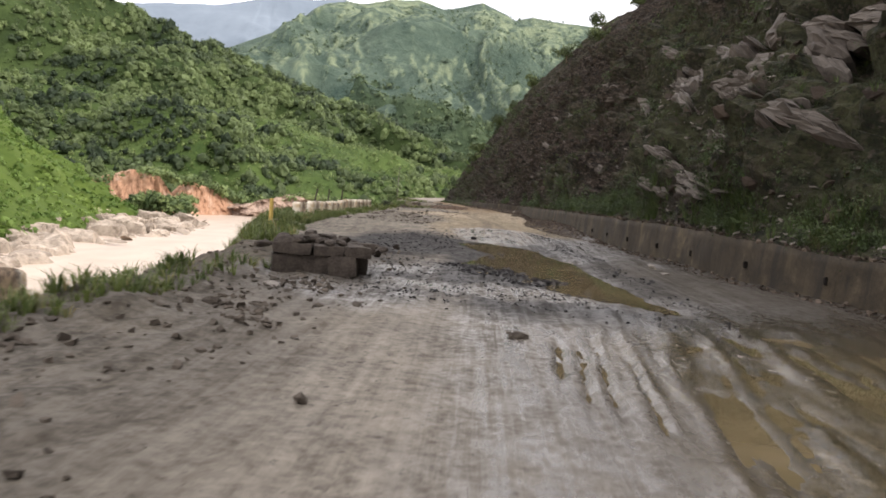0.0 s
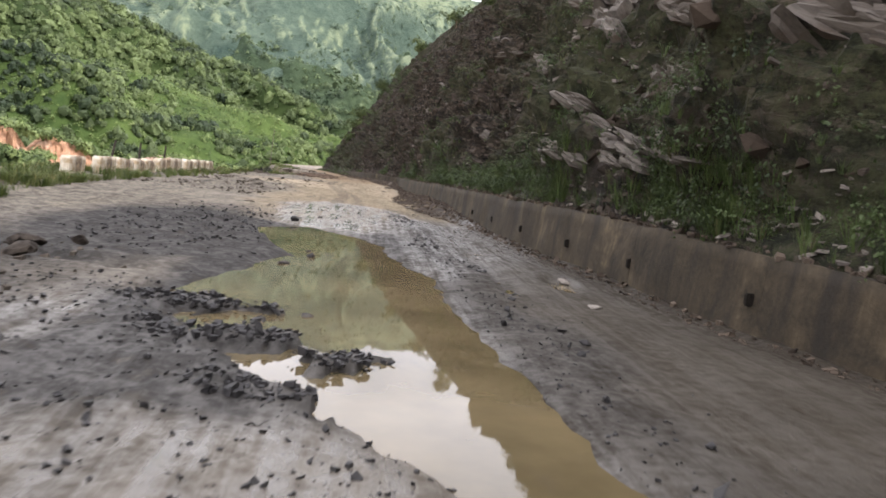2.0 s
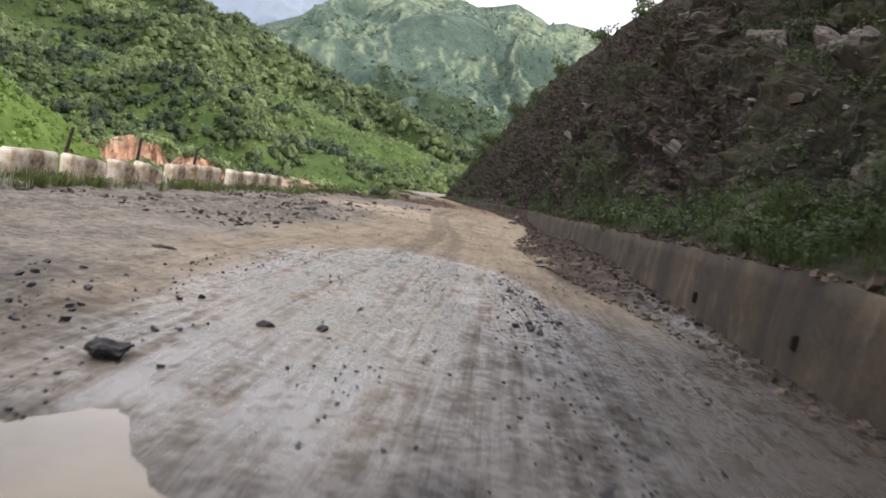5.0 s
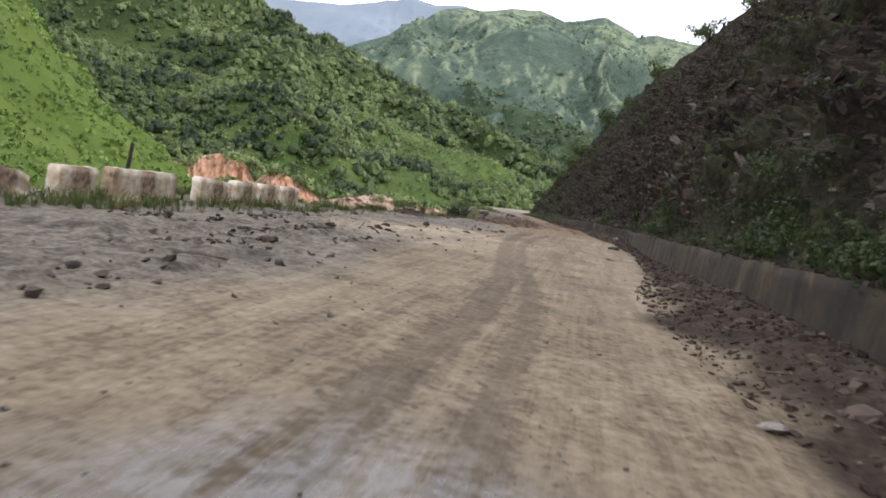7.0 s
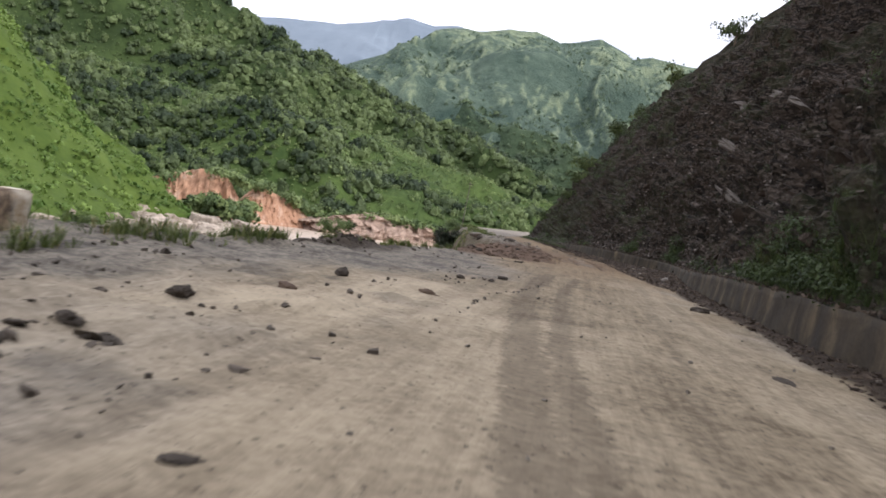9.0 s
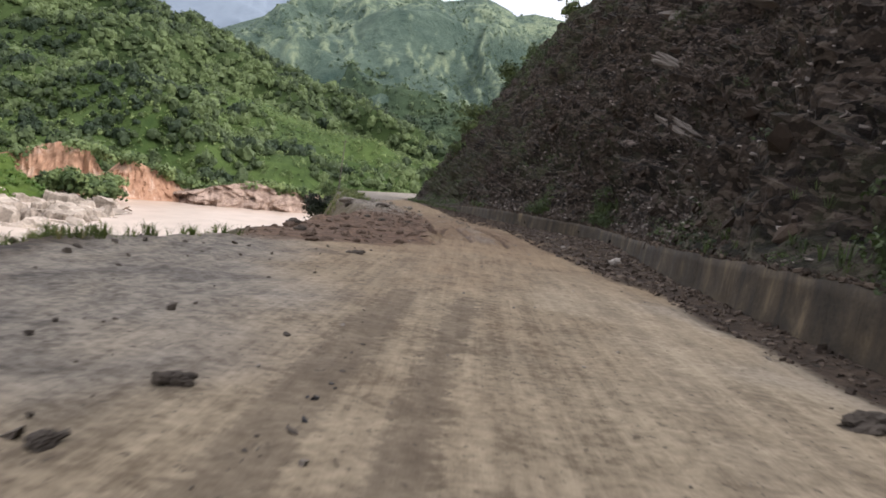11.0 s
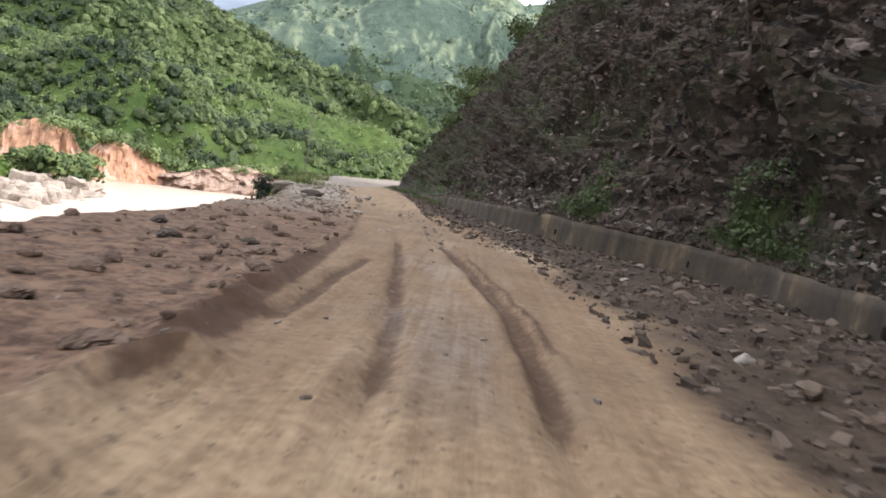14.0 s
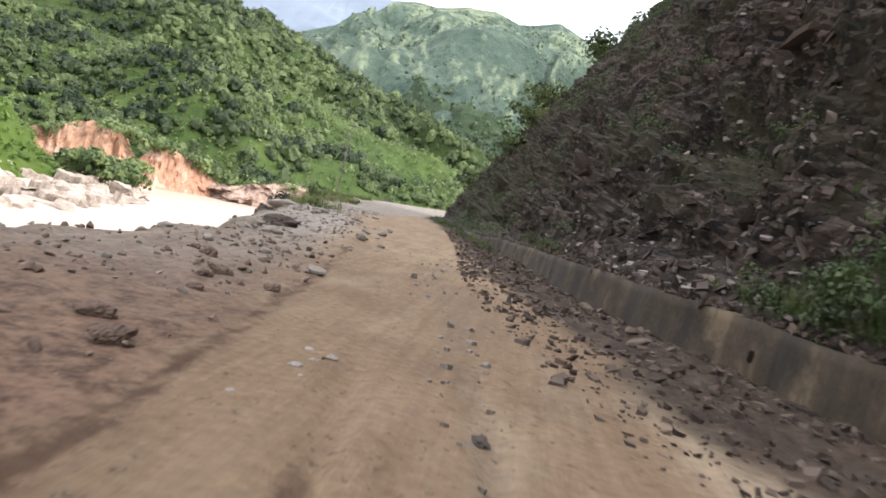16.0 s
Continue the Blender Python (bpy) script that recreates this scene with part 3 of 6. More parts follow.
attribute(ground_mesh, "shale", np.maximum(smooth(1.15, 0.7, (WALL(GY) - GX) / apron + 0.25 * n1), 0.85 * smooth(1.2, 0.7, np.hypot((GX + 8.8) / 1.8, (GY - 93) / 6.5) + 0.2 * n1)))
attribute(ground_mesh, "bank", smooth(0.2, -1.2, edge_in))
ground = tagged(new("ground", ground_mesh), "muddy potholed mountain road of wet earth and broken tarmac", "road", kind="structure")

# standing water in the hollows
m_puddle = material("brown standing water", (0.20, 0.155, 0.085), 0.02, 0.5)
bsdf(m_puddle).inputs["IOR"].default_value = 1.33
pv = coords(m_puddle)
link(m_puddle, mix(m_puddle, ramp(m_puddle, noise_at(m_puddle, pv, 0.5), 0.35, 0.65), (0.075, 0.058, 0.030), (0.14, 0.108, 0.058)), bsdf(m_puddle).inputs["Base Color"])
bump(m_puddle, noise_at(m_puddle, pv, 2.5, 2), 0.02, 0.01)


def sheet_of_water(name, x0, x1, y0, y1, z, label, mat):
    xs, ys = np.linspace(x0, x1, 24), np.linspace(y0, y1, 40)
    X, Y = np.meshgrid(xs, ys)
    return tagged(new(name, mesh_of(name, np.stack([X, Y, 0 * X + z], -1).reshape(-1, 3), grid_faces(40, 24), mat)), label, "water", kind="structure")


sheet_of_water("water_1", -2.4, 6.6, 1.0, 35.0, -0.075, "still brown puddle filling a large pothole", m_puddle)

m_river = material("silty river", (0.52, 0.42, 0.32), 0.35, 0.5)
rv = coords(m_river, (1, 0.5, 1))
link(m_river, mix(m_river, ramp(m_river, noise_at(m_river, rv, 0.15), 0.35, 0.65), (0.37, 0.285, 0.215), (0.47, 0.375, 0.295)), bsdf(m_river).inputs["Base Color"])
bump(m_river, noise_at(m_river, rv, 0.8, 5), 0.15, 0.08)

# ---- the hillside above the road, with its retaining wall ----
m_cliff = material("shaly hillside", (0.2, 0.17, 0.14), 0.95, 0.2)
cv = coords(m_cliff)
c_big, c_mid, c_small = noise_at(m_cliff, cv, 0.22, 5), noise_at(m_cliff, cv, 1.3, 6, 0.75), noise_at(m_cliff, cv, 7.0, 5, 0.75)
c_strata = noise_at(m_cliff, coords(m_cliff, (0.7, 0.5, 4.2), (0.35, 0.2, 0)), 1.0, 7, 0.75)


def broken(m, scale, vector):
    """Random shade of each broken block of a surface, and its relief."""
    n = node(m, "ShaderNodeTexVoronoi", Scale=scale, Randomness=1.0)
    link(m, vector, n.inputs["Vector"])
    sep = m.node_tree.nodes.new("ShaderNodeSeparateColor")
    link(m, n.outputs["Color"], sep.inputs[0])
    return sep.outputs[0], n.outputs["Distance"]


c_bent = m_cliff.node_tree.nodes.new("ShaderNodeVectorMath")
c_bent.operation = "ADD"
link(m_cliff, coords(m_cliff, (1.0, 0.55, 1.7), (0.3, 0.15, 0)), c_bent.inputs[0])
c_warp = node(m_cliff, "ShaderNodeTexNoise", Scale=1.6, Detail=4.0)
link(m_cliff, cv, c_warp.inputs["Vector"])
link(m_cliff, c_warp.outputs["Color"], c_bent.inputs[1])
b_tone, b_relief = broken(m_cliff, 1.5, c_bent.outputs[0])
s_tone, s_relief = broken(m_cliff, 4.6, c_bent.outputs[0])
c_rock = times(m_cliff, times(m_cliff, times(m_cliff, b_tone, 0.34), times(m_cliff, s_tone, 0.30), "ADD"), times(m_cliff, c_small, 0.36), "ADD")
cc = mix(m_cliff, ramp(m_cliff, c_rock, 0.28, 0.80), (0.0044, 0.0031, 0.0022), (0.044, 0.032, 0.023))
cc = mix(m_cliff, times(m_cliff, ramp(m_cliff, times(m_cliff, times(m_cliff, c_strata, 0.6), times(m_cliff, s_tone, 0.4), "ADD"), 0.58, 0.68), 0.5), cc, (0.105, 0.085, 0.066))
cc = mix(m_cliff, times(m_cliff, ramp(m_cliff, times(m_cliff, times(m_cliff, c_big, 0.6), times(m_cliff, c_mid, 0.4), "ADD"), 0.52, 0.60), 0.55), cc, (0.020, 0.024, 0.009))
cc = mix(m_cliff, times(m_cliff, field(m_cliff, "cover"), ramp(m_cliff, c_small, 0.36, 0.54)), cc, mix(m_cliff, ramp(m_cliff, c_mid, 0.4, 0.6), (0.010, 0.012, 0.0055), (0.044, 0.046, 0.021)))
link(m_cliff, cc, bsdf(m_cliff).inputs["Base Color"])
bump(m_cliff, times(m_cliff, times(m_cliff, times(m_cliff, c_strata, 0.3), times(m_cliff, c_small, 0.3), "ADD"), times(m_cliff, times(m_cliff, b_tone, 0.2), times(m_cliff, s_tone, 0.2), "ADD"), "ADD"), 1.0, 0.28)


def slope_point(y, v):
    """A point of the hillside: y along the road, v metres up the slope from the top of the wall."""
    foot, top = WALL(y), WALL_TOP(y)
    steep = np.interp(v, [0, 2, 8, 30, 60], [0.70, 0.85, 1.0, 1.0, 0.92])
    angle = np.radians(56) * steep
    run, rise = v * np.cos(angle), v * np.sin(angle)
    bulge = 1.7 * fbm(y * 0.07, v * 0.08, 101, 3) + 1.15 * fbm(y * 0.3, v * 0.34, 102, 4)
    ledge = (v * 0.62 + 0.16 * y + 1.2 * vnoise(y * 0.15, v * 0.15, 103))
    ledge = 0.75 * (ledge - np.floor(ledge)) * (0.5 + 0.5 * vnoise(y * 0.2, v * 0.2, 104))
    rough = 0.30 * fbm(y * 1.0, v * 1.2, 105, 3, 0.5)
    crag = (v * 1.5 + 0.42 * y + 0.9 * fbm(y * 0.35, v * 0.4, 106, 3))                                  # thin dipping beds
    crag = crag - np.floor(crag)
    rough = rough + 0.26 * np.minimum(crag, (1 - crag) * 4) * (0.4 + 0.6 * vnoise(y * 0.8, v * 0.9, 107)) + 0.16 * np.abs(fbm(y * 2.3, v * 2.6, 108, 2))
    dip = v - 0.16 * y                                                                                  # blocks lie along the dip of the beds
    big, gap, slant = cells(y / 2.9 + 0.3 * vnoise(y * 0.5, v * 0.5, 109), dip / 1.5, 110)
    bit, chink, tilt = cells(y / 1.05, dip / 0.62, 114)
    rough = rough + (0.75 * (big - 0.5) + 0.7 * slant) * smooth(0, 0.15, gap) + (0.26 * (bit - 0.5) + 0.30 * tilt) * smooth(0, 0.2, chink)
    fade = smooth(0, 2.5, v)
    push = (bulge * (1 - 0.9 * smooth(165, 195, y)) + ledge + rough) * fade
    spill_over = 0.10 * fbm(y * 0.9, y * 0, 120, 3)                                                     # earth creeps over the wall's top
    return np.stack([foot + 0.30 + spill_over + run - push * 0.83, y + 0 * v, top + rise + push * 0.56 + 0.05 - 0.14 * smooth(0.06, 0.0, v) - 0.2 * spill_over], -1)


sy = np.concatenate([np.arange(-40, 4, 1.0), np.arange(4, 150, 0.2), np.arange(150, 232, 0.5)])
sv = np.concatenate([np.arange(0, 13, 0.2), np.arange(13, 34, 0.4), np.arange(34, 62, 2.0)])
SY, SV = np.meshgrid(sy, sv)
hill_mesh = mesh_of("hillside", slope_point(SY, SV).reshape(-1, 3), grid_faces(len(sv), len(sy))[:, ::-1], m_cliff, False)
def growth(y, v, seed):
    """How thickly the hillside is overgrown: nearly bare past y = 100."""
    return np.clip(0.18 + 0.95 * fbm(y * 0.13, v * 0.19, seed, 3) + 0.35 * smooth(1.8, 0.2, v) + 0.6 * smooth(98, 80, y) - 0.62 * smooth(92, 108, y) * smooth(175, 155, y), 0.02, 1)


attribute(hill_mesh, "cover", growth(SY, SV, 531))
hillside = tagged(new("hillside", hill_mesh), "steep shaded hillside of loose shale, rock and scrub", "hillside", kind="structure")

# ---- far hills: drawn up about a point on the road, then set out to their true distance from it ----
def set_out(ob, times_as_far):
    home = Vector((0, 62.8, 1.7))
    ob.matrix_world = Matrix.Translation(home) @ Matrix.Scale(times_as_far, 4) @ Matrix.Translation(-home) @ ob.matrix_world
    return ob


ACROSS, BEYOND, FARTHEST = 1.45, 1.75, 1.35
set_out(sheet_of_water("water_2", -700, 250, -400, 900, RIVER_Z, "broad silty tan river in flood", m_river), ACROSS)

m_hill = mottled("green hill cover", (0.016, 0.028, 0.009), (0.048, 0.072, 0.021), 0.02, 0.25, 1.0, 0.6, 2.0)
m_field = mottled("light green fields and bushes", (0.024, 0.044, 0.011), (0.072, 0.106, 0.028), 0.03, 0.3, 1.0, 0.8, 1.5)
m_meadow = mottled("bright grassy hill", (0.036, 0.062, 0.010), (0.080, 0.116, 0.020), 0.03, 0.5, 1.0, 0.6, 1.0)


def hill(name, base, crest, label, mat, lumps, seed, cols=150, rows=60, back=0.5, category="hill", fold=0.16, folds=0, ribs=0.0, along=1.0):
    """A hill between a foot line and a crest line (rows of x, y, z along both), with its far side."""
    b, t = np.array(base, float), np.array(crest, float)
    u = np.linspace(0, 1, cols)
    B = np.stack([np.interp(u, np.linspace(0, 1, len(b)), b[:, k]) for k in range(3)], -1)
    T = np.stack([np.interp(u, np.linspace(0, 1, len(t)), t[:, k]) for k in range(3)], -1)
    w = np.linspace(0, 1 + back, rows)[:, None]
    wc = np.minimum(w, 1)
    P = B[None] * (1 - w[..., None]) + T[None] * w[..., None]
    high = B[None, :, 2] + (T - B)[None, :, 2] * (wc ** 0.9) - (T - B)[None, :, 2] * np.maximum(w - 1, 0) * 1.6
    n = fbm(P[..., 0] / lumps, P[..., 1] / lumps, seed, 5, 0.55)
    P[..., 2] = high + n * lumps * fold * smooth(0, 0.25, wc) * (1 - 0.75 * smooth(0.75, 1.0, wc))
    if folds:
        ridge = 1 - np.abs(vnoise(u[None] * folds + 0.9 * wc + 0.5 * fbm(u[None] * 9, wc * 3, seed + 20, 3), wc * 1.3, seed + 21)) * 2
        P[..., 2] += ridge * folds * 3.4 * np.sin(np.pi * np.minimum(wc * 0.96 + 0.02, 1)) ** 0.8
    if ribs:
        # gullies and spurs running down the face
        su, sw = u[None] * along + 0.35 * fbm(u[None] * along * 0.6, wc * 3, seed + 30, 3), wc * along * 0.5
        P[..., 2] += ribs * (ridged(su, sw, seed + 31, 4, 0.36) - 0.62) * smooth(0, 0.12, wc) * (1 - 0.94 * smooth(0.72, 1.0, wc))
    P[..., 0] += lumps * fold * 0.8 * fbm(P[..., 2] / lumps, u[None] * 9, seed + 9, 3) * smooth(0, 0.2, wc)
    ob = tagged(new(name, mesh_of(name, P.reshape(-1, 3), grid_faces(rows, cols), mat)), label, category, kind="structure")
    return ob, P


BANK = [(-420, 330, -16), (-300, 330, -16), (-210, 345, -16), (-150, 362, -16), (-134, 378, -16), (-120, 402, -16), (-104, 402, -16), (-80, 426, -16), (-52, 462, -16), (-10, 505, -16), (70, 545, -16)]


def crest_line(eye_y, rows):
    """Crest points from rows of bearing, elevation (degrees) and distance, as seen from (0, eye_y)."""
    return [(d * math.sin(radians(a)), eye_y + d * math.cos(radians(a)), 1.7 + d * math.tan(radians(e))) for a, e, d in rows]


spur, SPUR = hill("hill_spur", BANK, crest_line(62.8, [(-42, 6.0, 620), (-34, 6.0, 600), (-27, 5.6, 600), (-22, 5.0, 600), (-18, 4.8, 600), (-15, 4.6, 600), (-11.3, 3.4, 590), (-7.6, 3.1, 570), (-3.7, 2.1, 560), (2, 1.5, 560)]),
                  "sunlit green hill spur covered in scrub and small trees", m_field, 60, 201, 190, 80, folds=4)
left_hill, LEFT = hill("hill_wooded", [(-520, 560, 20), (-380, 600, 25), (-250, 620, 25), (-150, 640, 20), (-60, 640, 10), (60, 660, 0)],
                       crest_line(62.8, [(-44, 15.5, 900), (-36, 13.4, 900), (-31, 12.6, 900), (-27.5, 11.8, 900), (-25.9, 11.3, 900), (-23, 10.1, 890), (-21.2, 9.2, 880), (-19, 9.1, 870), (-17.1, 8.2, 860),
                                         (-14.5, 7.2, 850), (-12.6, 6.2, 830), (-10.1, 5.6, 820), (-8.3, 5.0, 800), (-5, 3.6, 780), (0, 2.2, 760)]),
                       "high wooded hill in warm sunlight", m_hill, 90, 221, 190, 80, folds=7)
near_hill, NEAR = hill("hill_grassy", [(-300, 40, -14), (-180, 80, -14), (-110, 122, -14), (-90, 155, -14.5), (-101, 208, -15), (-110, 252, -15.5), (-121, 285, -16), (-121, 312, -17)],
                       [(-520, 330, 190), (-400, 345, 140), (-300, 345, 92), (-232, 338, 48), (-180, 332, 14), (-140, 325, -14)],
                       "steep bright green grassy hill beside the river", m_meadow, 40, 241, 90, 50)

# The far forest's colour is paled and cooled to carry the haze.
m_far = mottled("far forest, haze-tinted", (0.029, 0.052, 0.041), (0.104, 0.140, 0.100), 0.012, 0.07, 1.0, 1.0, 14.0)
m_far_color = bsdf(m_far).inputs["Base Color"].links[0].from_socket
# Pale colour for clearings and for ridges painted as sunlit.
link(m_far, mix(m_far, times(m_far, field(m_far, "meadow_sun"), ramp(m_far, noise_at(m_far, coords(m_far), 0.028, 8, 0.72), 0.42, 0.56, 0.0, 0.85)), m_far_color, (0.202, 0.240, 0.146)), bsdf(m_far).inputs["Base Color"])
# Distance haze is painted into the blue of this range.
m_farther = mottled("distant mountains in haze blue", (0.150, 0.182, 0.218), (0.185, 0.220, 0.255), 0.003, 0.02, 1.0, 0.3, 10.0)
m_fore = mottled("dark forest floor", (0.020, 0.036, 0.019), (0.066, 0.094, 0.048), 0.012, 0.09, 1.0, 0.9, 9.0)
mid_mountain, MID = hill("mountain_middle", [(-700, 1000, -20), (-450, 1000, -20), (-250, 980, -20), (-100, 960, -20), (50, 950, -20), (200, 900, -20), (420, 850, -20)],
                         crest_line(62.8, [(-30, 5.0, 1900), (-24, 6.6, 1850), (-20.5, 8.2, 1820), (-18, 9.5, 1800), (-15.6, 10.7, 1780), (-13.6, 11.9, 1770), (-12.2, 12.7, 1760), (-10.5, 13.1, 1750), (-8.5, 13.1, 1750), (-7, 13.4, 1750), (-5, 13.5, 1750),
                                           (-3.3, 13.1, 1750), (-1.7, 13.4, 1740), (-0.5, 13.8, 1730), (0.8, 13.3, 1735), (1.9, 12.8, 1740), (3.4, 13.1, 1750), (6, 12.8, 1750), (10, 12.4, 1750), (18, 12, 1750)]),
                         "forested mountain with folded ridges and pale clearings, haze and ridge sun in its colour", m_far, 150, 261, 340, 150, category="mountain", fold=0.12, ribs=240.0, along=5.0)
# Clearings by noise; sunlit ridges and shaded gullies are painted in by curvature.
ridge_z = np.gradient(np.gradient(MID[..., 2], axis=1), axis=1)
attribute(mid_mountain.data, "meadow_sun", smooth(0.0, 0.6, fbm(MID[..., 0] / 90, MID[..., 2] / 60, 265, 4) - 1.1 * ridge_z + 0.8 * smooth(120, 380, MID[..., 2]) - 0.66))
# the nearer shoulder of the same mountain, dark with trees
fore, FORE = hill("mountain_shoulder", [(-330, 800, -18), (-200, 790, -18), (-60, 780, -18), (40, 775, -18), (160, 790, -18), (330, 800, -18)],
                  crest_line(62.8, [(-24, 4.0, 1180), (-17, 6.4, 1180), (-14, 7.6, 1180), (-11, 8.3, 1170), (-8, 8.5, 1160), (-5.5, 7.9, 1150), (-3, 6.7, 1140), (-1, 5.6, 1130), (1.5, 4.4, 1120), (5, 3.4, 1110), (12, 3.0, 1100)]),
                  "wooded shoulder of the mountain behind the river bend", m_fore, 90, 291, 220, 90, category="mountain", fold=0.14, ribs=70.0, along=7.0)
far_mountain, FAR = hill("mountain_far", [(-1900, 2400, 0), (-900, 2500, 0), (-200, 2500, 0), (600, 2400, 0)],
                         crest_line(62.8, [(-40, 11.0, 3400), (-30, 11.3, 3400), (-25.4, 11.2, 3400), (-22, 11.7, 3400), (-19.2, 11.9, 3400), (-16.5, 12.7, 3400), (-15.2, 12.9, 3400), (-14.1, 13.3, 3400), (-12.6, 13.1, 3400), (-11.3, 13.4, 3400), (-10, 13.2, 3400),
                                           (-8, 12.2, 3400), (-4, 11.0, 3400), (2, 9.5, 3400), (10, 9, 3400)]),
                         "distant mountain range under cloud, coloured pale blue for haze", m_farther, 420, 281, 200, 60, category="mountain", fold=0.08, ribs=160.0, along=5.0)


for ob in (spur, left_hill, near_hill):
    set_out(ob, ACROSS)
for ob in (mid_mountain, fore):
    set_out(ob, BEYOND)
set_out(far_mountain, FARTHEST)


# ---- makers of many small forms ----
def unit(v):
    return v / np.maximum(np.linalg.norm(v, axis=-1, keepdims=True), 1e-9)


def leaf_clumps(centres, radii, per, size, seed, upper=0.75, loose=0.36, depth=0.36):
    """Crowns of many small leaf clumps on uneven shells: verts, faces and a tone for every vertex."""
    rng = np.random.default_rng(seed)
    n = len(centres)
    d = unit(rng.normal(size=(n, per, 3)))
    d[..., 2] = np.where(rng.random((n, per)) < upper, np.abs(d[..., 2]), d[..., 2])
    lump = 1 + 0.28 * np.sin(3 * d[..., :1] * 2 + rng.random((n, 1, 1)) * 9) * np.cos(3 * d[..., 1:2] + rng.random((n, 1, 1)) * 9)
    p = centres[:, None] + d * radii[:, None] * (1.04 - depth * rng.random((n, per, 1))) * lump
    nrm = unit(d + loose * rng.normal(size=d.shape))
    t1 = unit(np.cross(nrm, rng.normal(size=d.shape)))
    t2 = np.cross(nrm, t1)
    s = size * radii.mean(1)[:, None, None] * (0.55 + 0.8 * rng.random((n, per, 1)))
    quad = np.stack([p + t1 * s, p + t2 * s * 0.75 - nrm * s * 0.25, p - t1 * s, p - t2 * s * 0.75 - nrm * s * 0.25], 2)
    tone = np.clip(rng.random((n, 1)) * 0.84 + rng.random((n, per)) * 0.16, 0, 1)
    return quad.reshape(-1, 3), np.arange(n * per * 4).reshape(-1, 4), np.repeat(tone.ravel(), 4)


ICO = bmesh.new()
bmesh.ops.create_icosphere(ICO, subdivisions=2, radius=1)
ICO_V = np.array([v.co[:] for v in ICO.verts])
ICO_F = np.array([[v.index for v in f.verts] for f in ICO.faces if f.calc_center_median().z > -0.55])
ICO.free()


def crowns(centres, radii, per, size, seed):
    """Clumpy crowns: an uneven faceted mass with loose leaf clumps standing off it."""
    rng = np.random.default_rng(seed)
    n, m = len(centres), len(ICO_V)
    swell = 0.54 + 0.42 * rng.random((n, m, 1))
    swell = swell * (1 + 0.3 * np.sin(4 * ICO_V[None, :, :1] + 9 * rng.random((n, 1, 1))) * np.cos(5 * ICO_V[None, :, 1:2] + 9 * rng.random((n, 1, 1))))
    v = centres[:, None] + ICO_V[None] * swell * radii[:, None]
    f = (np.arange(n)[:, None, None] * m + ICO_F[None]).reshape(-1, 3)
    own = np.repeat(rng.random(n), m)
    lv, lf, lt = leaf_clumps(centres, radii * 1.04, per, size, seed + 7, 0.8, 0.3, 0.2)
    return np.concatenate([v.reshape(-1, 3), lv]), f.tolist() + (lf + n * m).tolist(), np.concatenate([own, lt])


def grass_blades(roots, length, per, seed, lean=0.5, width=0.02):
    """Tufts of bent, tapering blades."""
    rng = np.random.default_rng(seed)
    n = len(roots)
    a = rng.random((n, per)) * 2 * np.pi
    out = np.stack([np.cos(a), np.sin(a), 0 * a], -1)
    l = (length * (0.5 + rng.random((n, 1))) * (0.6 + 0.5 * rng.random((n, per))))[..., None]
    root = roots[:, None] + out * 0.12 * rng.random((n, per, 1)) * length * 2 - np.array([0, 0, 0.04])
    side = np.stack([-np.sin(a), np.cos(a), 0 * a], -1) * width * l / length
    up = np.array([0, 0, 1.0])
    k = lean * (0.3 + rng.random((n, per, 1)))
    mid = root + up * l * 0.55 + out * l * 0.22 * k
    tip = root + up * l * (0.95 - 0.25 * k) + out * l * 0.75 * k
    v = np.stack([root - side, root + side, mid + side * 0.8, mid - side * 0.8, tip], 2)
    i = np.arange(n * per)[:, None] * 5
    faces = (i + np.array([0, 1, 2, 3])).tolist() + (i + np.array([3, 2, 4])).tolist()
    tone = np.repeat(np.clip(rng.random((n, 1)) * 0.7 + rng.random((n, per)) * 0.3, 0, 1).ravel(), 5)
    return v.reshape(-1, 3), faces, tone


CUBE = np.array([(-1, -1, -1), (1, -1, -1), (1, 1, -1), (-1, 1, -1), (-1, -1, 1), (1, -1, 1), (1, 1, 1), (-1, 1, 1)], float)
CUBE_FACES = np.array([(0, 3, 2, 1), (4, 5, 6, 7), (0, 1, 5, 4), (1, 2, 6, 5), (2, 3, 7, 6), (3, 0, 4, 7)])


def chips(places, sizes, seed, flat=0.45, tilt=0.5):
    """Angular broken stones: verts and faces."""
    rng = np.random.default_rng(seed)
    n = len(places)
    v = CUBE[None] * (0.55 + 0.6 * rng.random((n, 8, 3))) * 0.5
    v = v * (np.stack([np.ones(n), 0.5 + 0.5 * rng.random(n), flat * (0.5 + rng.random(n))], -1) * sizes[:, None])[:, None]
    yaw, tx, ty = rng.random(n) * 6.28, tilt * rng.normal(size=n) * 0.5, tilt * rng.normal(size=n) * 0.5
    c, s = np.cos(yaw)[:, None], np.sin(yaw)[:, None]
    x, y, z = v[..., 0] * c - v[..., 1] * s, v[..., 0] * s + v[..., 1] * c, v[..., 2]
    z = z + x * tx[:, None] + y * ty[:, None]
    v = np.stack([x, y, z], -1) + places[:, None]
    return v.reshape(-1, 3), (np.arange(n)[:, None, None] * 8 + CUBE_FACES[None]).reshape(-1, 4)


ROCK = bmesh.new()
bmesh.ops.create_icosphere(ROCK, subdivisions=1, radius=1)
ROCK_V = np.array([v.co[:] for v in ROCK.verts])
ROCK_F = np.array([[v.index for v in f.verts] for f in ROCK.faces])
ROCK.free()


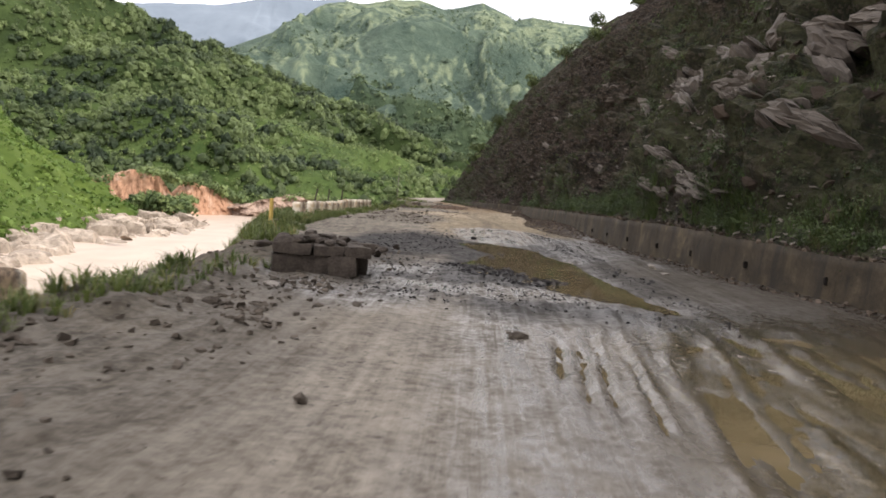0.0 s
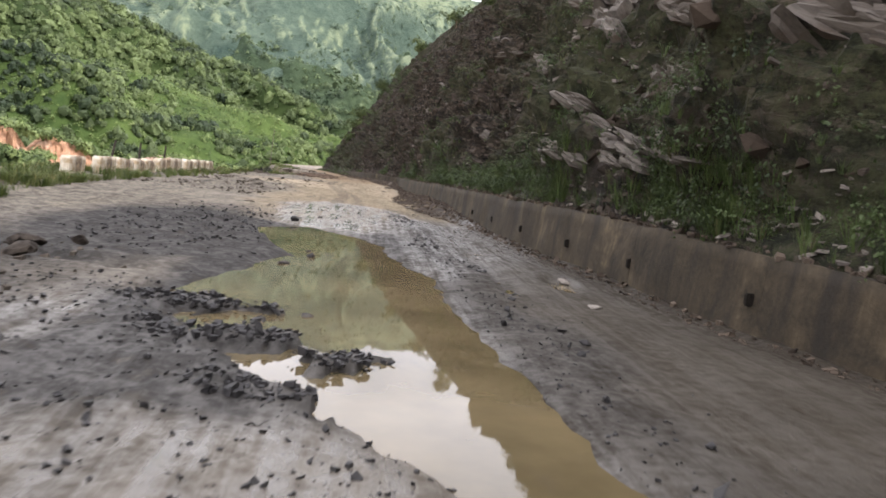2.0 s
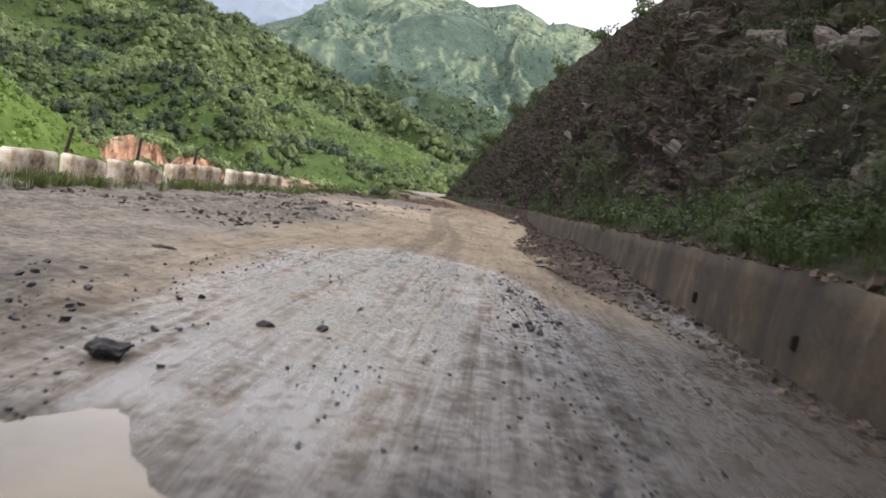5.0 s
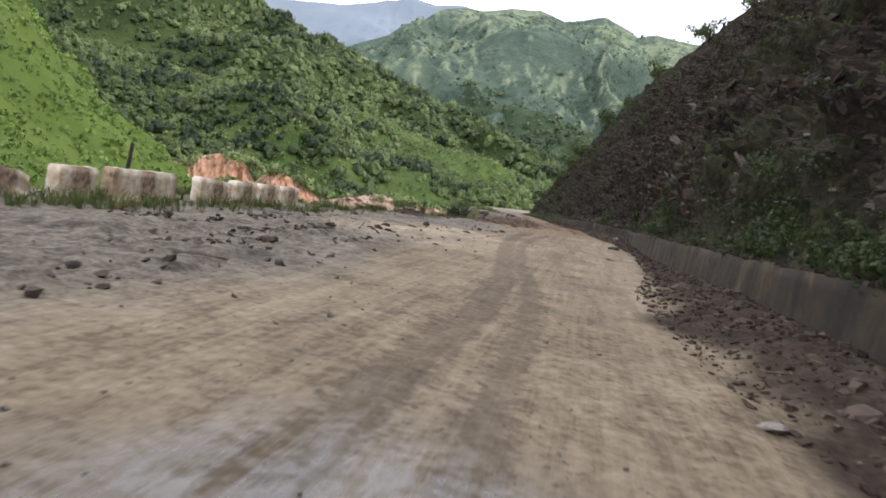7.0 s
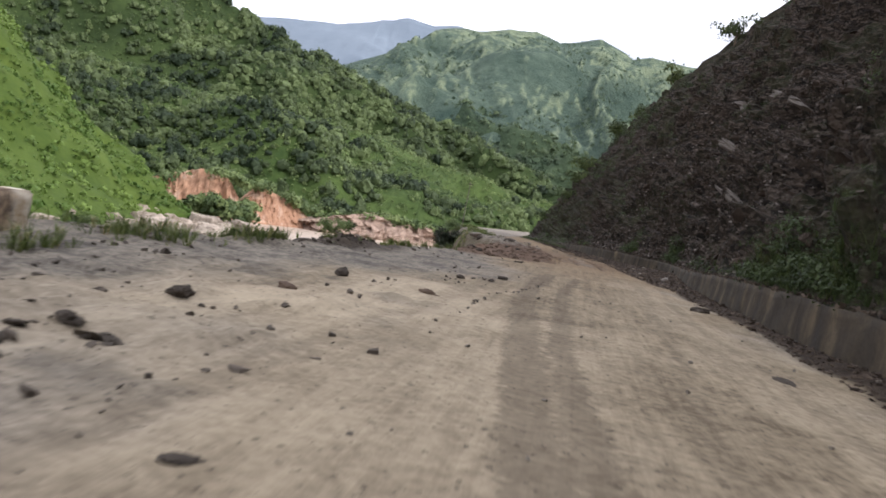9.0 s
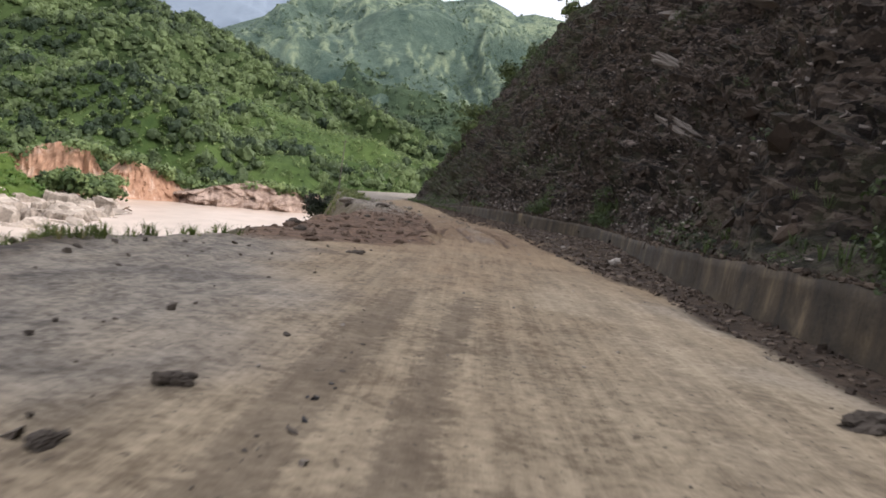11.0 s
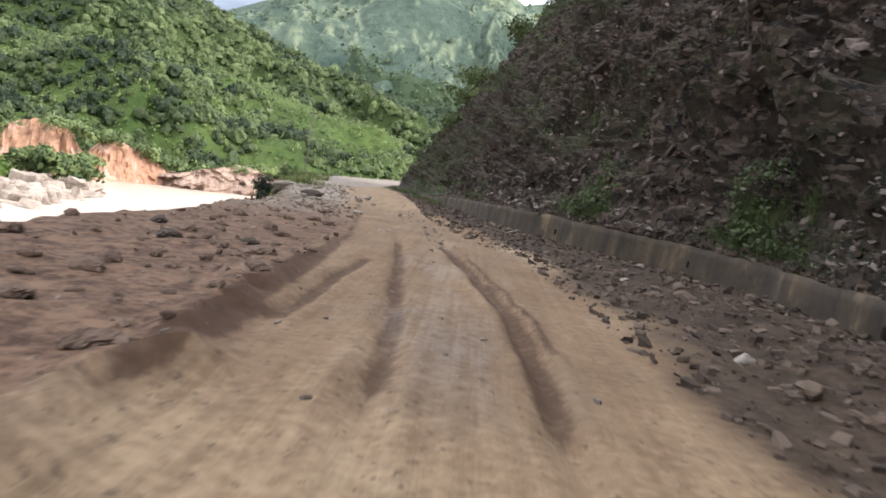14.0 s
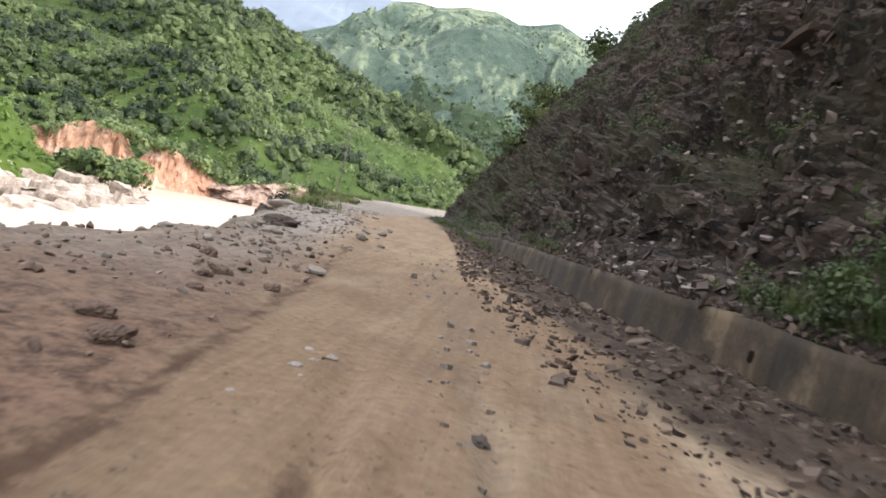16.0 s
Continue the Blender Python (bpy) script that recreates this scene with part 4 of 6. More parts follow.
def rocks(places, sizes, seed, flat=0.5, tilt=0.5):
    """Irregular broken stones with many faces: verts and faces."""
    rng = np.random.default_rng(seed)
    n, m = len(places), len(ROCK_V)
    v = ROCK_V[None] * (0.55 + 0.6 * rng.random((n, m, 1))) + 0.12 * rng.normal(size=(n, m, 3))
    v = v * 0.55 * (np.stack([np.ones(n), 0.5 + 0.5 * rng.random(n), flat * (0.5 + rng.random(n))], -1) * sizes[:, None])[:, None]
    yaw, tx, ty = rng.random(n) * 6.28, tilt * rng.normal(size=n) * 0.5, tilt * rng.normal(size=n) * 0.5
    c, s = np.cos(yaw)[:, None], np.sin(yaw)[:, None]
    x, y, z = v[..., 0] * c - v[..., 1] * s, v[..., 0] * s + v[..., 1] * c, v[..., 2]
    z = z + x * tx[:, None] + y * ty[:, None]
    v = np.stack([x, y, z], -1) + places[:, None]
    return v.reshape(-1, 3), (np.arange(n)[:, None, None] * m + ROCK_F[None]).reshape(-1, 3)


def stuff(name, verts, faces, mat, label, category, tone=None, smooth_faces=False):
    me = mesh_of(name, verts, faces, mat, smooth_faces)
    if tone is not None:
        attribute(me, "tone", tone)
    return tagged(new(name, me), label, category, kind="stuff")


def stone_mesh(name, seed, size=(1, 1, 1), levels=3, mat=None, angular=0.6):
    """One weathered stone: a squared lump with knocked-off faces, resting on z = 0."""
    rng = random.Random(seed)
    bm = bmesh.new()
    bmesh.ops.create_icosphere(bm, subdivisions=levels, radius=1)
    cuts = [Vector((rng.gauss(0, 1), rng.gauss(0, 1), rng.gauss(0, 1))).normalized() for _ in range(9)]
    for v in bm.verts:
        p = v.co.copy()
        for n in cuts:
            over = p.dot(n) - 0.62
            if over > 0:
                p -= n * over * angular
        p += v.co.normalized() * (0.17 * noise.noise(v.co * 2.2 + Vector((seed, 0, 0))) + 0.13 * noise.noise(v.co * 5 + Vector((0, seed, 0))))
        v.co = Vector((p.x * size[0], p.y * size[1], p.z * size[2])) * 0.62
    low = min(v.co.z for v in bm.verts)
    for v in bm.verts:
        v.co.z -= low + 0.12 * size[2]
    me = bpy.data.meshes.new(name)
    bm.to_mesh(me)
    bm.free()
    me.shade_smooth()
    if mat:
        me.materials.append(mat)
    return me


def height(x, y):
    return float(near_height(np.array([float(x)]), np.array([float(y)]))[0])


def toned(name, dark, light, rough=0.65, through_light=0.22, dry=None):
    m = material(name, light, rough, 0.25)
    color = mix(m, field(m, "tone"), dark, light)
    if dry:
        color = mix(m, ramp(m, field(m, "tone"), 0.74, 0.92), color, dry)
    link(m, color, bsdf(m).inputs["Base Color"])
    t = m.node_tree.nodes.new("ShaderNodeBsdfTranslucent")
    link(m, color, t.inputs["Color"])
    mx = m.node_tree.nodes.new("ShaderNodeMixShader")
    mx.inputs[0].default_value = through_light
    link(m, bsdf(m).outputs[0], mx.inputs[1])
    link(m, t.outputs[0], mx.inputs[2])
    link(m, mx.outputs[0], m.node_tree.nodes["Material Output"].inputs["Surface"])
    return m


m_forest = toned("forest leaves", (0.020, 0.035, 0.015), (0.170, 0.222, 0.080))
m_scrub = toned("scrub leaves", (0.044, 0.074, 0.026), (0.190, 0.242, 0.086))
m_meadow_leaf = toned("tall grass and scrub", (0.058, 0.106, 0.018), (0.145, 0.212, 0.044))
# Paler and greyer than nearer leaves: haze is put into the colour.
m_far_leaf = toned("far trees, haze-tinted", (0.074, 0.110, 0.074), (0.140, 0.184, 0.112), through_light=0.5)
m_far_dark = toned("mountain forest", (0.030, 0.052, 0.026), (0.135, 0.178, 0.082))
m_grass = toned("roadside grass", (0.034, 0.056, 0.012), (0.135, 0.165, 0.040), dry=(0.22, 0.18, 0.08))
# Darker copy of the roadside grass: the slope's shade is in its colour.
m_shadegrass = toned("slope grass darkened for shade", (0.016, 0.027, 0.008), (0.092, 0.128, 0.036), dry=(0.085, 0.07, 0.035))
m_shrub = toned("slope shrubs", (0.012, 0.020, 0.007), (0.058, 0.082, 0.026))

# ---- woods on the far hills ----
def on_hill(P, n, seed, w0=0.03, w1=0.72, power=1.0):
    """Random places on a hill's grid, evenly by area, between two heights of its face."""
    rng = np.random.default_rng(seed)
    r0, r1 = int(w0 * (P.shape[0] - 1)), int(w1 * (P.shape[0] - 1))
    Q = P[r0:r1 + 1]
    area = np.linalg.norm(np.cross(Q[1:, :-1] - Q[:-1, :-1], Q[:-1, 1:] - Q[:-1, :-1]), axis=-1)
    k = rng.choice(area.size, n, p=area.ravel() / area.sum())
    i, j = np.unravel_index(k, area.shape)
    a, b = rng.random((n, 1)), rng.random((n, 1))
    return Q[i, j] * (1 - a) * (1 - b) + Q[i + 1, j] * a * (1 - b) + Q[i, j + 1] * (1 - a) * b + Q[i + 1, j + 1] * a * b


def bearing(c):
    return np.degrees(np.arctan2(c[:, 0], c[:, 1] - 62.8))


def wood(name, P, n, r0, r1, per, size, seed, mat, label, w0=0.03, w1=0.70, squash=1.15, keep=None, solid=True, low=0.0, high=1.0, grain=70):
    """Trees on a hill, in darker and lighter stands."""
    rng = np.random.default_rng(seed + 500)
    c = on_hill(P, n, seed, w0, w1)
    if keep is not None:
        c = c[rng.random(len(c)) < keep(c)]
    n = len(c)
    r = (r0 + (r1 - r0) * rng.random(n) ** 2.2)[:, None] * np.array([1, 1, squash]) * (0.8 + 0.4 * rng.random((n, 3)))
    c = c + np.stack([0 * r[:, 0], 0 * r[:, 0], r[:, 2] * 0.5], -1)
    stand = 0.5 + 0.75 * fbm(c[:, 0] / grain, c[:, 1] / grain, seed + 2, 3)
    own = np.clip(stand * 0.75 + rng.normal(size=n) * 0.22 + 0.1, 0, 1)
    if solid:
        v, f, tone = crowns(c, r, per, size, seed + 1)
        spread_tone = np.concatenate([np.repeat(own, len(ICO_V)), np.repeat(own, per * 4)])
    else:
        v, f, tone = leaf_clumps(c, r, per, size, seed + 1, 0.8, 0.2, 0.22)
        spread_tone = np.repeat(own, per * 4)
    tone = np.clip(spread_tone + 0.16 * (tone - 0.5), 0, 1)
    return set_out(stuff(name, v, f, mat, label, "woodland", low + (high - low) * tone), BEYOND if P is MID or P is FORE else ACROSS)


def stands(c, scale, seed):
    return fbm(c[:, 0] / scale, c[:, 1] / scale, seed, 3)


wood("woodland", LEFT, 4700, 2.4, 5.6, 20, 0.22, 301, m_forest, "dense green woodland covering the high hill", keep=lambda c: (bearing(c) > -44) * np.clip(0.85 + stands(c, 60, 303), 0.25, 1), high=0.72, grain=48)
wood("woodland", SPUR, 4700, 1.6, 4.2, 20, 0.22, 311, m_forest, "dense green woodland over the river bank", 0.04, 0.62,
     keep=lambda c: (bearing(c) > -44) * np.clip(smooth(-12, -17, bearing(c)) * 0.85 + 0.03 + 0.7 * stands(c, 30, 313), 0.0, 1), high=0.8, grain=36)
wood("scrub", LEFT, 5200, 1.0, 2.4, 8, 0.45, 351, m_forest, "low green scrub between the trees of the high hill", 0.03, 0.68, keep=lambda c: (bearing(c) > -40) * 1.0, low=0.25, high=0.8, grain=50, solid=False)
wood("scrub", SPUR, 9500, 0.8, 2.0, 12, 0.36, 321, m_scrub, "light green scrub on the hill spur", 0.04, 0.70, keep=lambda c: (bearing(c) > -40) * np.clip(0.8 + 0.6 * stands(c, 22, 323), 0.4, 1), grain=40, solid=False)
wood("scrub", NEAR, 10500, 0.6, 1.8, 10, 0.46, 331, m_meadow_leaf, "bright green tall grass and scrub on the hill", 0.0, 0.72, 0.8, keep=lambda c: (c[:, 0] > -330) * 1.0, grain=30, solid=False)
wood("woodland", FORE, 5200, 2.2, 5.0, 9, 0.5, 341, m_far_dark, "woodland on the mountain's shoulder", 0.0, 0.72, keep=lambda c: (np.abs(bearing(c) + 5) < 20) * np.clip(0.75 + 0.9 * stands(c, 60, 343), 0.15, 1), grain=70, high=0.9, solid=False)
wood("woodland", MID, 6000, 2.0, 4.2, 6, 0.6, 345, m_far_leaf, "woodland on the far mountain with haze in its colour", 0.12, 0.68, keep=lambda c: (np.abs(bearing(c) + 6) < 20) * np.clip(0.62 + 1.0 * stands(c, 110, 347) - 0.35 * smooth(180, 340, c[:, 2]), 0.06, 1), grain=110, high=0.8, solid=False)

# ---- raw river bank, scars and pale rocks across the river ----
m_scar = material("raw orange earth", (0.35, 0.2, 0.12), 1.0, 0.1)
k_streak, k_blot = noise_at(m_scar, coords(m_scar, (0.5, 0.5, 0.10)), 1.0, 6, 0.7), noise_at(m_scar, coords(m_scar), 0.12, 6, 0.7)
kc = mix(m_scar, ramp(m_scar, k_streak, 0.30, 0.68), (0.22, 0.115, 0.070), (0.43, 0.26, 0.165))
kc = mix(m_scar, times(m_scar, ramp(m_scar, k_blot, 0.52, 0.64), 0.7), kc, (0.56, 0.42, 0.32))
link(m_scar, kc, bsdf(m_scar).inputs["Base Color"])
bump(m_scar, times(m_scar, times(m_scar, k_streak, 0.6), times(m_scar, k_blot, 0.4), "ADD"), 1.0, 1.2)
m_bankrock = mottled("grey and red bank rock", (0.12, 0.075, 0.054), (0.45, 0.34, 0.265), 0.25, 1.1, 0.95, 1.0, 0.8)
m_pale = mottled("pale river rock", (0.10, 0.076, 0.054), (0.50, 0.425, 0.345), 0.16, 1.1, 0.85, 0.9, 0.5)


def bluff(name, foot, tops, mat, label, seed, lean=0.75, rugged=1.8):
    """A raw cliff: foot line (x, y) and heights along it."""
    f = np.array(foot, float)
    u = np.linspace(0, 1, 70)
    B = np.stack([np.interp(u, np.linspace(0, 1, len(f)), f[:, k]) for k in range(2)], -1)
    H = np.interp(u, np.linspace(0, 1, len(tops)), tops)
    w = np.linspace(0, 1.25, 26)[:, None]
    wc = np.minimum(w, 1)
    n = fbm(u[None] * 14, w * 2.2, seed, 4, 0.6) + 0.9 * (0.5 - np.abs(vnoise(u[None] * 34, w * 1.6, seed + 5)))
    away = unit(B - np.array([0.0, 100.0]))
    into = H[None] * lean * w + rugged * n * smooth(0, 0.2, w) + np.maximum(w - 1, 0) * 60
    X = B[None, :, 0] + away[None, :, 0] * into
    Y = B[None, :, 1] + away[None, :, 1] * into
    Z = -16 + (H[None] + 1) * wc + 0.5 * n
    return set_out(tagged(new(name, mesh_of(name, np.stack([X, Y, Z], -1).reshape(-1, 3), grid_faces(26, 70), mat, False)), label, "river bank", kind="structure"), ACROSS)


bluff("bluff_orange", [(-185, 340), (-160, 352), (-146, 352), (-136, 356), (-132, 364)], [5, 13, 17.5, 16, 4], m_scar, "raw orange earth scar above the river", 401)
bluff("bluff_red", [(-133, 360), (-127, 364), (-121, 376), (-116, 392), (-112, 398)], [6, 15.5, 12, 5.5, 3], m_scar, "raw red earth scar above the river", 411)
bluff("bluff_rock", [(-122, 392), (-110, 388), (-100, 396), (-90, 408), (-80, 418), (-70, 434), (-58, 452), (-40, 470)], [4, 5, 9, 11, 9.5, 9, 7, 5], m_bankrock, "broken grey and red rock along the river bank", 421, 0.45, 3.6)

rng = np.random.default_rng(7)
PX, PY = np.meshgrid(np.linspace(-150, -56, 150), np.linspace(108, 338, 300))
shore = np.interp(PY, [108, 124, 161, 188, 224, 250, 285, 310, 338], [-60, -62, -77, -81, -85, -85, -91, -102, -120])
inner = shore - PX + 5 * fbm(PX / 9, PY / 9, 441, 3)


level, border, slant = cells(PX / 9 + 0.25 * vnoise(PX / 4, PY / 4, 446), PY / 7 + 0.2 * vnoise(PX / 5, PY / 5, 447), 444)
small, crack, lean_s = cells(PX / 3.1, PY / 2.6, 448)
step = (level - 0.3) * 2.4 * smooth(0.0, 0.10, border) + 0.6 * slant - 0.3 + 0.35 * (small - 0.5 + lean_s) * smooth(0, 0.12, crack) - 0.7 * smooth(0.14, 0.0, border)
PZ = RIVER_Z - 1.2 + smooth(0, 5, inner) * (1.1 + 1.9 * (step + 0.3) + 0.012 * np.maximum(inner, 0)) + 0.45 * fbm(PX / 2.6, PY / 2.6, 443, 3) * smooth(0, 3, inner)
set_out(tagged(new("rock_shelf", mesh_of("rock_shelf", np.stack([PX, PY, PZ], -1).reshape(-1, 3), grid_faces(300, 150), m_pale, False)), "pale sunlit rock shelf along the far shore", "river bank", kind="structure"), ACROSS)
pale_meshes = [stone_mesh("pale_rock", 60 + k, (1.0, 0.7 + 0.1 * k, 0.5 + 0.06 * k), 2, m_pale, 1.0) for k in range(5)]
for me in pale_meshes:
    me.shade_flat()
for k in range(38):
    a = rng.random()
    y = 120 + 205 * a
    x = float(np.interp(y, [108, 124, 161, 188, 224, 250, 285, 310, 338], [-60, -62, -77, -81, -85, -85, -91, -102, -120])) - 26 * rng.random() ** 1.5 + 1
    s = 1.2 + 3.4 * rng.random() ** 2
    ob = tagged(new("pale_rock", pale_meshes[k % 5]), "pale angular river boulder in the sun", "boulder", "pale river boulders")
    ob.matrix_world = Matrix.LocRotScale((x, y, RIVER_Z + 0.3 + 0.6 * rng.random()), Euler((0.3 * rng.normal(), 0.3 * rng.normal(), 6.28 * rng.random())), (s * 1.9, s * 1.4, s * (0.16 + 0.16 * rng.random())))
    set_out(ob, ACROSS)

# scrub hanging over the tops of the raw banks
edge_x = np.concatenate([rng.uniform(-186, -132, 70), rng.uniform(-134, -112, 30), rng.uniform(-122, -40, 170)])
edge_y = np.interp(edge_x, [-186, -160, -146, -134, -127, -116, -100, -80, -58, -40], [352, 364, 366, 366, 374, 402, 408, 428, 462, 480]) + rng.normal(size=270) * 2.5
edge_z = np.interp(edge_x, [-186, -160, -146, -134, -127, -118, -112, -100, -90, -58, -40], [-11, -3, 1.5, -1, -1, -7, -11, -8, -6, -9, -11]) + rng.random(270) * 1.6
v, f, tone = leaf_clumps(np.stack([edge_x, edge_y, edge_z], -1), (1.4 + 1.9 * rng.random(270))[:, None] * np.ones(3), 34, 0.3, 433)
set_out(stuff("scrub", v, f, m_scrub, "green scrub overhanging the raw river bank", "scrub", tone), ACROSS)

# a green hump on the rocks
c = np.stack([-135 + 22 * rng.random(90), 318 + 16 * rng.random(90), -13 + 5.5 * rng.random(90)], -1)
r = (1.6 + 1.8 * rng.random(90))[:, None] * np.ones(3)
v, f, tone = leaf_clumps(c, r, 70, 0.28, 431)
set_out(stuff("bushes", v, f, m_scrub, "green bushes growing on the pale river rocks", "bushes", tone), ACROSS)

# ---- retaining wall ----
m_wall = material("stained concrete wall", (0.3, 0.25, 0.2), 0.9, 0.3)
qv = coords(m_wall)
q_drip = noise_at(m_wall, coords(m_wall, (0.8, 0.8, 0.10)), 1.5, 5, 0.65)
q_blot, q_grain = noise_at(m_wall, qv, 0.9, 6, 0.7), noise_at(m_wall, qv, 11, 6, 0.75)
qc = mix(m_wall, ramp(m_wall, times(m_wall, times(m_wall, q_blot, 0.6), times(m_wall, q_grain, 0.4), "ADD"), 0.36, 0.64), (0.0112, 0.0082, 0.0046), (0.051, 0.0372, 0.0210))
qc = mix(m_wall, times(m_wall, times(m_wall, ramp(m_wall, q_drip, 0.52, 0.66), ramp(m_wall, q_blot, 0.46, 0.60)), 0.7), qc, (0.115, 0.086, 0.050))
qc = mix(m_wall, times(m_wall, ramp(m_wall, q_drip, 0.49, 0.38), 0.8), qc, (0.0125, 0.0095, 0.0066))
link(m_wall, qc, bsdf(m_wall).inputs["Base Color"])
bump(m_wall, times(m_wall, times(m_wall, q_grain, 0.6), times(m_wall, q_drip, 0.4), "ADD"), 0.6, 0.03)
m_hole_shade = material("weep hole shade", (0.012, 0.010, 0.008), 1.0, 0.1)

wall_right = tagged(new("wall_right"), "low brown stained concrete retaining wall along the hill", "retaining wall", kind="structure")


def wall_panel(y0, y1):
    ys, zs = np.linspace(y0 + 0.003, y1 - 0.003, 12), np.linspace(-0.45, 1.0, 9)
    Y, S = np.meshgrid(ys, zs)
    top = WALL_TOP(Y) + 0.045 * fbm(Y * 1.3, Y * 0, 501, 3)
    Z = np.where(S < 0, S, S * top)
    flute = np.where(Y > 60, 0.014 * np.sin(Y * 5.2 + 2 * vnoise(Y * 0.5, 0 * Y, 503)), 0.0)
    X = WALL(Y) + 0.10 * Z + 0.035 * fbm(Y * 1.1, Z * 1.6, 502, 4) + flute * smooth(-0.2, 0.3, Z)
    front = np.stack([X, Y, Z], -1)
    back = np.stack([WALL(ys) + 0.62, ys, top[-1] - 0.01], -1)
    verts = np.concatenate([front.reshape(-1, 3), back, back - np.array([0, 0, 1.6])])
    n, rows = 12, 9
    faces = grid_faces(rows, n)[:, ::-1].tolist()
    a, b, c2 = (rows - 1) * n, rows * n, (rows + 1) * n
    for i in range(n - 1):
        faces += [[a + i + 1, a + i, b + i, b + i + 1], [b + i + 1, b + i, c2 + i, c2 + i + 1]]
    for col, flip in ((0, 1), (n - 1, -1)):
        loop = [k * n + col for k in range(rows)] + [b + col, c2 + col]
        cap = len(verts)
        verts = np.concatenate([verts, verts[loop]])
        faces.append([cap + k for k in range(len(loop))][::flip])
    ob = new("panel", mesh_of("panel", verts, faces, m_wall))
    ob.parent = wall_right


for y0 in np.arange(-20, 176, 4.2):
    wall_panel(float(y0), float(y0 + 4.2))
# Weep holes are solid blocks; the shade inside them is their dark colour.
hole_mesh = bpy.data.meshes.new("weep_hole")
bm = bmesh.new()
bmesh.ops.create_cube(bm, size=1, matrix=Matrix.Diagonal((0.12, 0.12, 0.19, 1)))
bmesh.ops.bevel(bm, geom=bm.edges[:], offset=0.02, segments=2, affect="EDGES")
bm.to_mesh(hole_mesh)
bm.free()
hole_mesh.materials.append(m_hole_shade)
for y in (14.1, 18.2, 22.2, 26.25, 30.2, 34.4, 38.6, 42.9, 118.5, 128.0, 136.0):
    ob = new("weep_hole", hole_mesh)
    ob.location = (float(WALL(y)) + 0.03, y, 0.50)
    ob.parent = wall_right

# ---- loose stone and rock on the hillside ----
m_shale = mottled("loose shale", (0.0100, 0.0074, 0.0055), (0.061, 0.047, 0.036), 3.0, 30, 0.9, 0.5, 0.02, 0.6)
m_slab = material("pale schist slab", (0.15, 0.13, 0.11), 0.8, 0.25)
sv2 = coords(m_slab, (2.2, 9.0, 0.6))
k_bed, k_fine, k_stain = noise_at(m_slab, sv2, 1.0, 6, 0.7), noise_at(m_slab, sv2, 5.0, 5, 0.75), noise_at(m_slab, coords(m_slab, (2, 2, 1)), 0.9, 4)
kc2 = mix(m_slab, ramp(m_slab, times(m_slab, times(m_slab, k_bed, 0.6), times(m_slab, k_fine, 0.4), "ADD"), 0.38, 0.62), (0.026, 0.021, 0.017), (0.155, 0.134, 0.112))
kc2 = mix(m_slab, times(m_slab, ramp(m_slab, k_stain, 0.54, 0.66), 0.65), kc2, (0.070, 0.044, 0.026))
link(m_slab, mix(m_slab, times(m_slab, m_slab.node_tree.nodes.new("ShaderNodeObjectInfo").outputs["Random"], 0.55), kc2, (0.040, 0.032, 0.025)), bsdf(m_slab).inputs["Base Color"])
bump(m_slab, times(m_slab, times(m_slab, k_bed, 0.6), times(m_slab, k_fine, 0.4), "ADD"), 0.45, 0.05)
m_pebble = mottled("road stones", (0.06, 0.051, 0.0408), (0.204, 0.177, 0.144), 5.0, 40, 0.85, 0.5, 0.01, 0.6)

n = 16500
yy = np.where(rng.random(n) < 0.6, 94 + 58 * rng.random(n), 172 * rng.random(n) - 4)
vv = 22 * rng.random(n) ** 1.5
dense = 0.5 + 0.5 * fbm(yy * 0.12, vv * 0.16, 511, 3) + 0.35 * smooth(96, 112, yy)
keep = rng.random(n) < np.clip(dense, 0.08, 1)
yy, vv = yy[keep], vv[keep]
places = slope_point(yy, vv)
stuff("shale", *chips(places, 0.06 + 0.26 * rng.random(len(yy)) ** 3.2 * (0.6 + 0.5 * smooth(96, 112, yy)), 512, 0.5, 0.9), m_shale, "loose grey shale fragments lying on the hillside", "loose stone")
# freshly broken, paler stone where the slope slid
q_f = np.random.default_rng(519)
n = 5200
yy, vv = 97 + 62 * q_f.random(n), 0.3 + 17 * q_f.random(n) ** 1.3
keep = q_f.random(n) < np.clip(0.35 + 1.1 * fbm((yy + 0.6 * vv) * 0.22, vv * 0.35, 518, 3), 0.05, 1) * smooth(97, 106, yy)
yy, vv = yy[keep], vv[keep]
m_fresh = mottled("freshly broken shale", (0.030, 0.023, 0.019), (0.150, 0.122, 0.104), 3.0, 30, 0.85, 0.5, 0.02, 0.7)
stuff("shale", *chips(slope_point(yy, vv) + np.array([-0.05, 0, 0.04]), 0.05 + 0.24 * q_f.random(len(yy)) ** 3.0, 520, 0.45, 0.9), m_fresh, "pale freshly broken shale strewn over the slide", "loose stone")
m_block = mottled("broken rock blocks", (0.008, 0.0057, 0.0041), (0.066, 0.049, 0.036), 1.6, 12, 0.9, 0.8, 0.05, 0.6)
n = 3800
yy, vv = rng.random(n) * 176 - 4, 0.4 + 27 * rng.random(n) ** 1.2
keep = rng.random(n) < np.clip(0.30 + 0.9 * fbm(yy * 0.09, vv * 0.12, 515, 3) + 0.35 * smooth(85, 105, yy), 0.05, 1)
yy, vv = yy[keep], vv[keep]
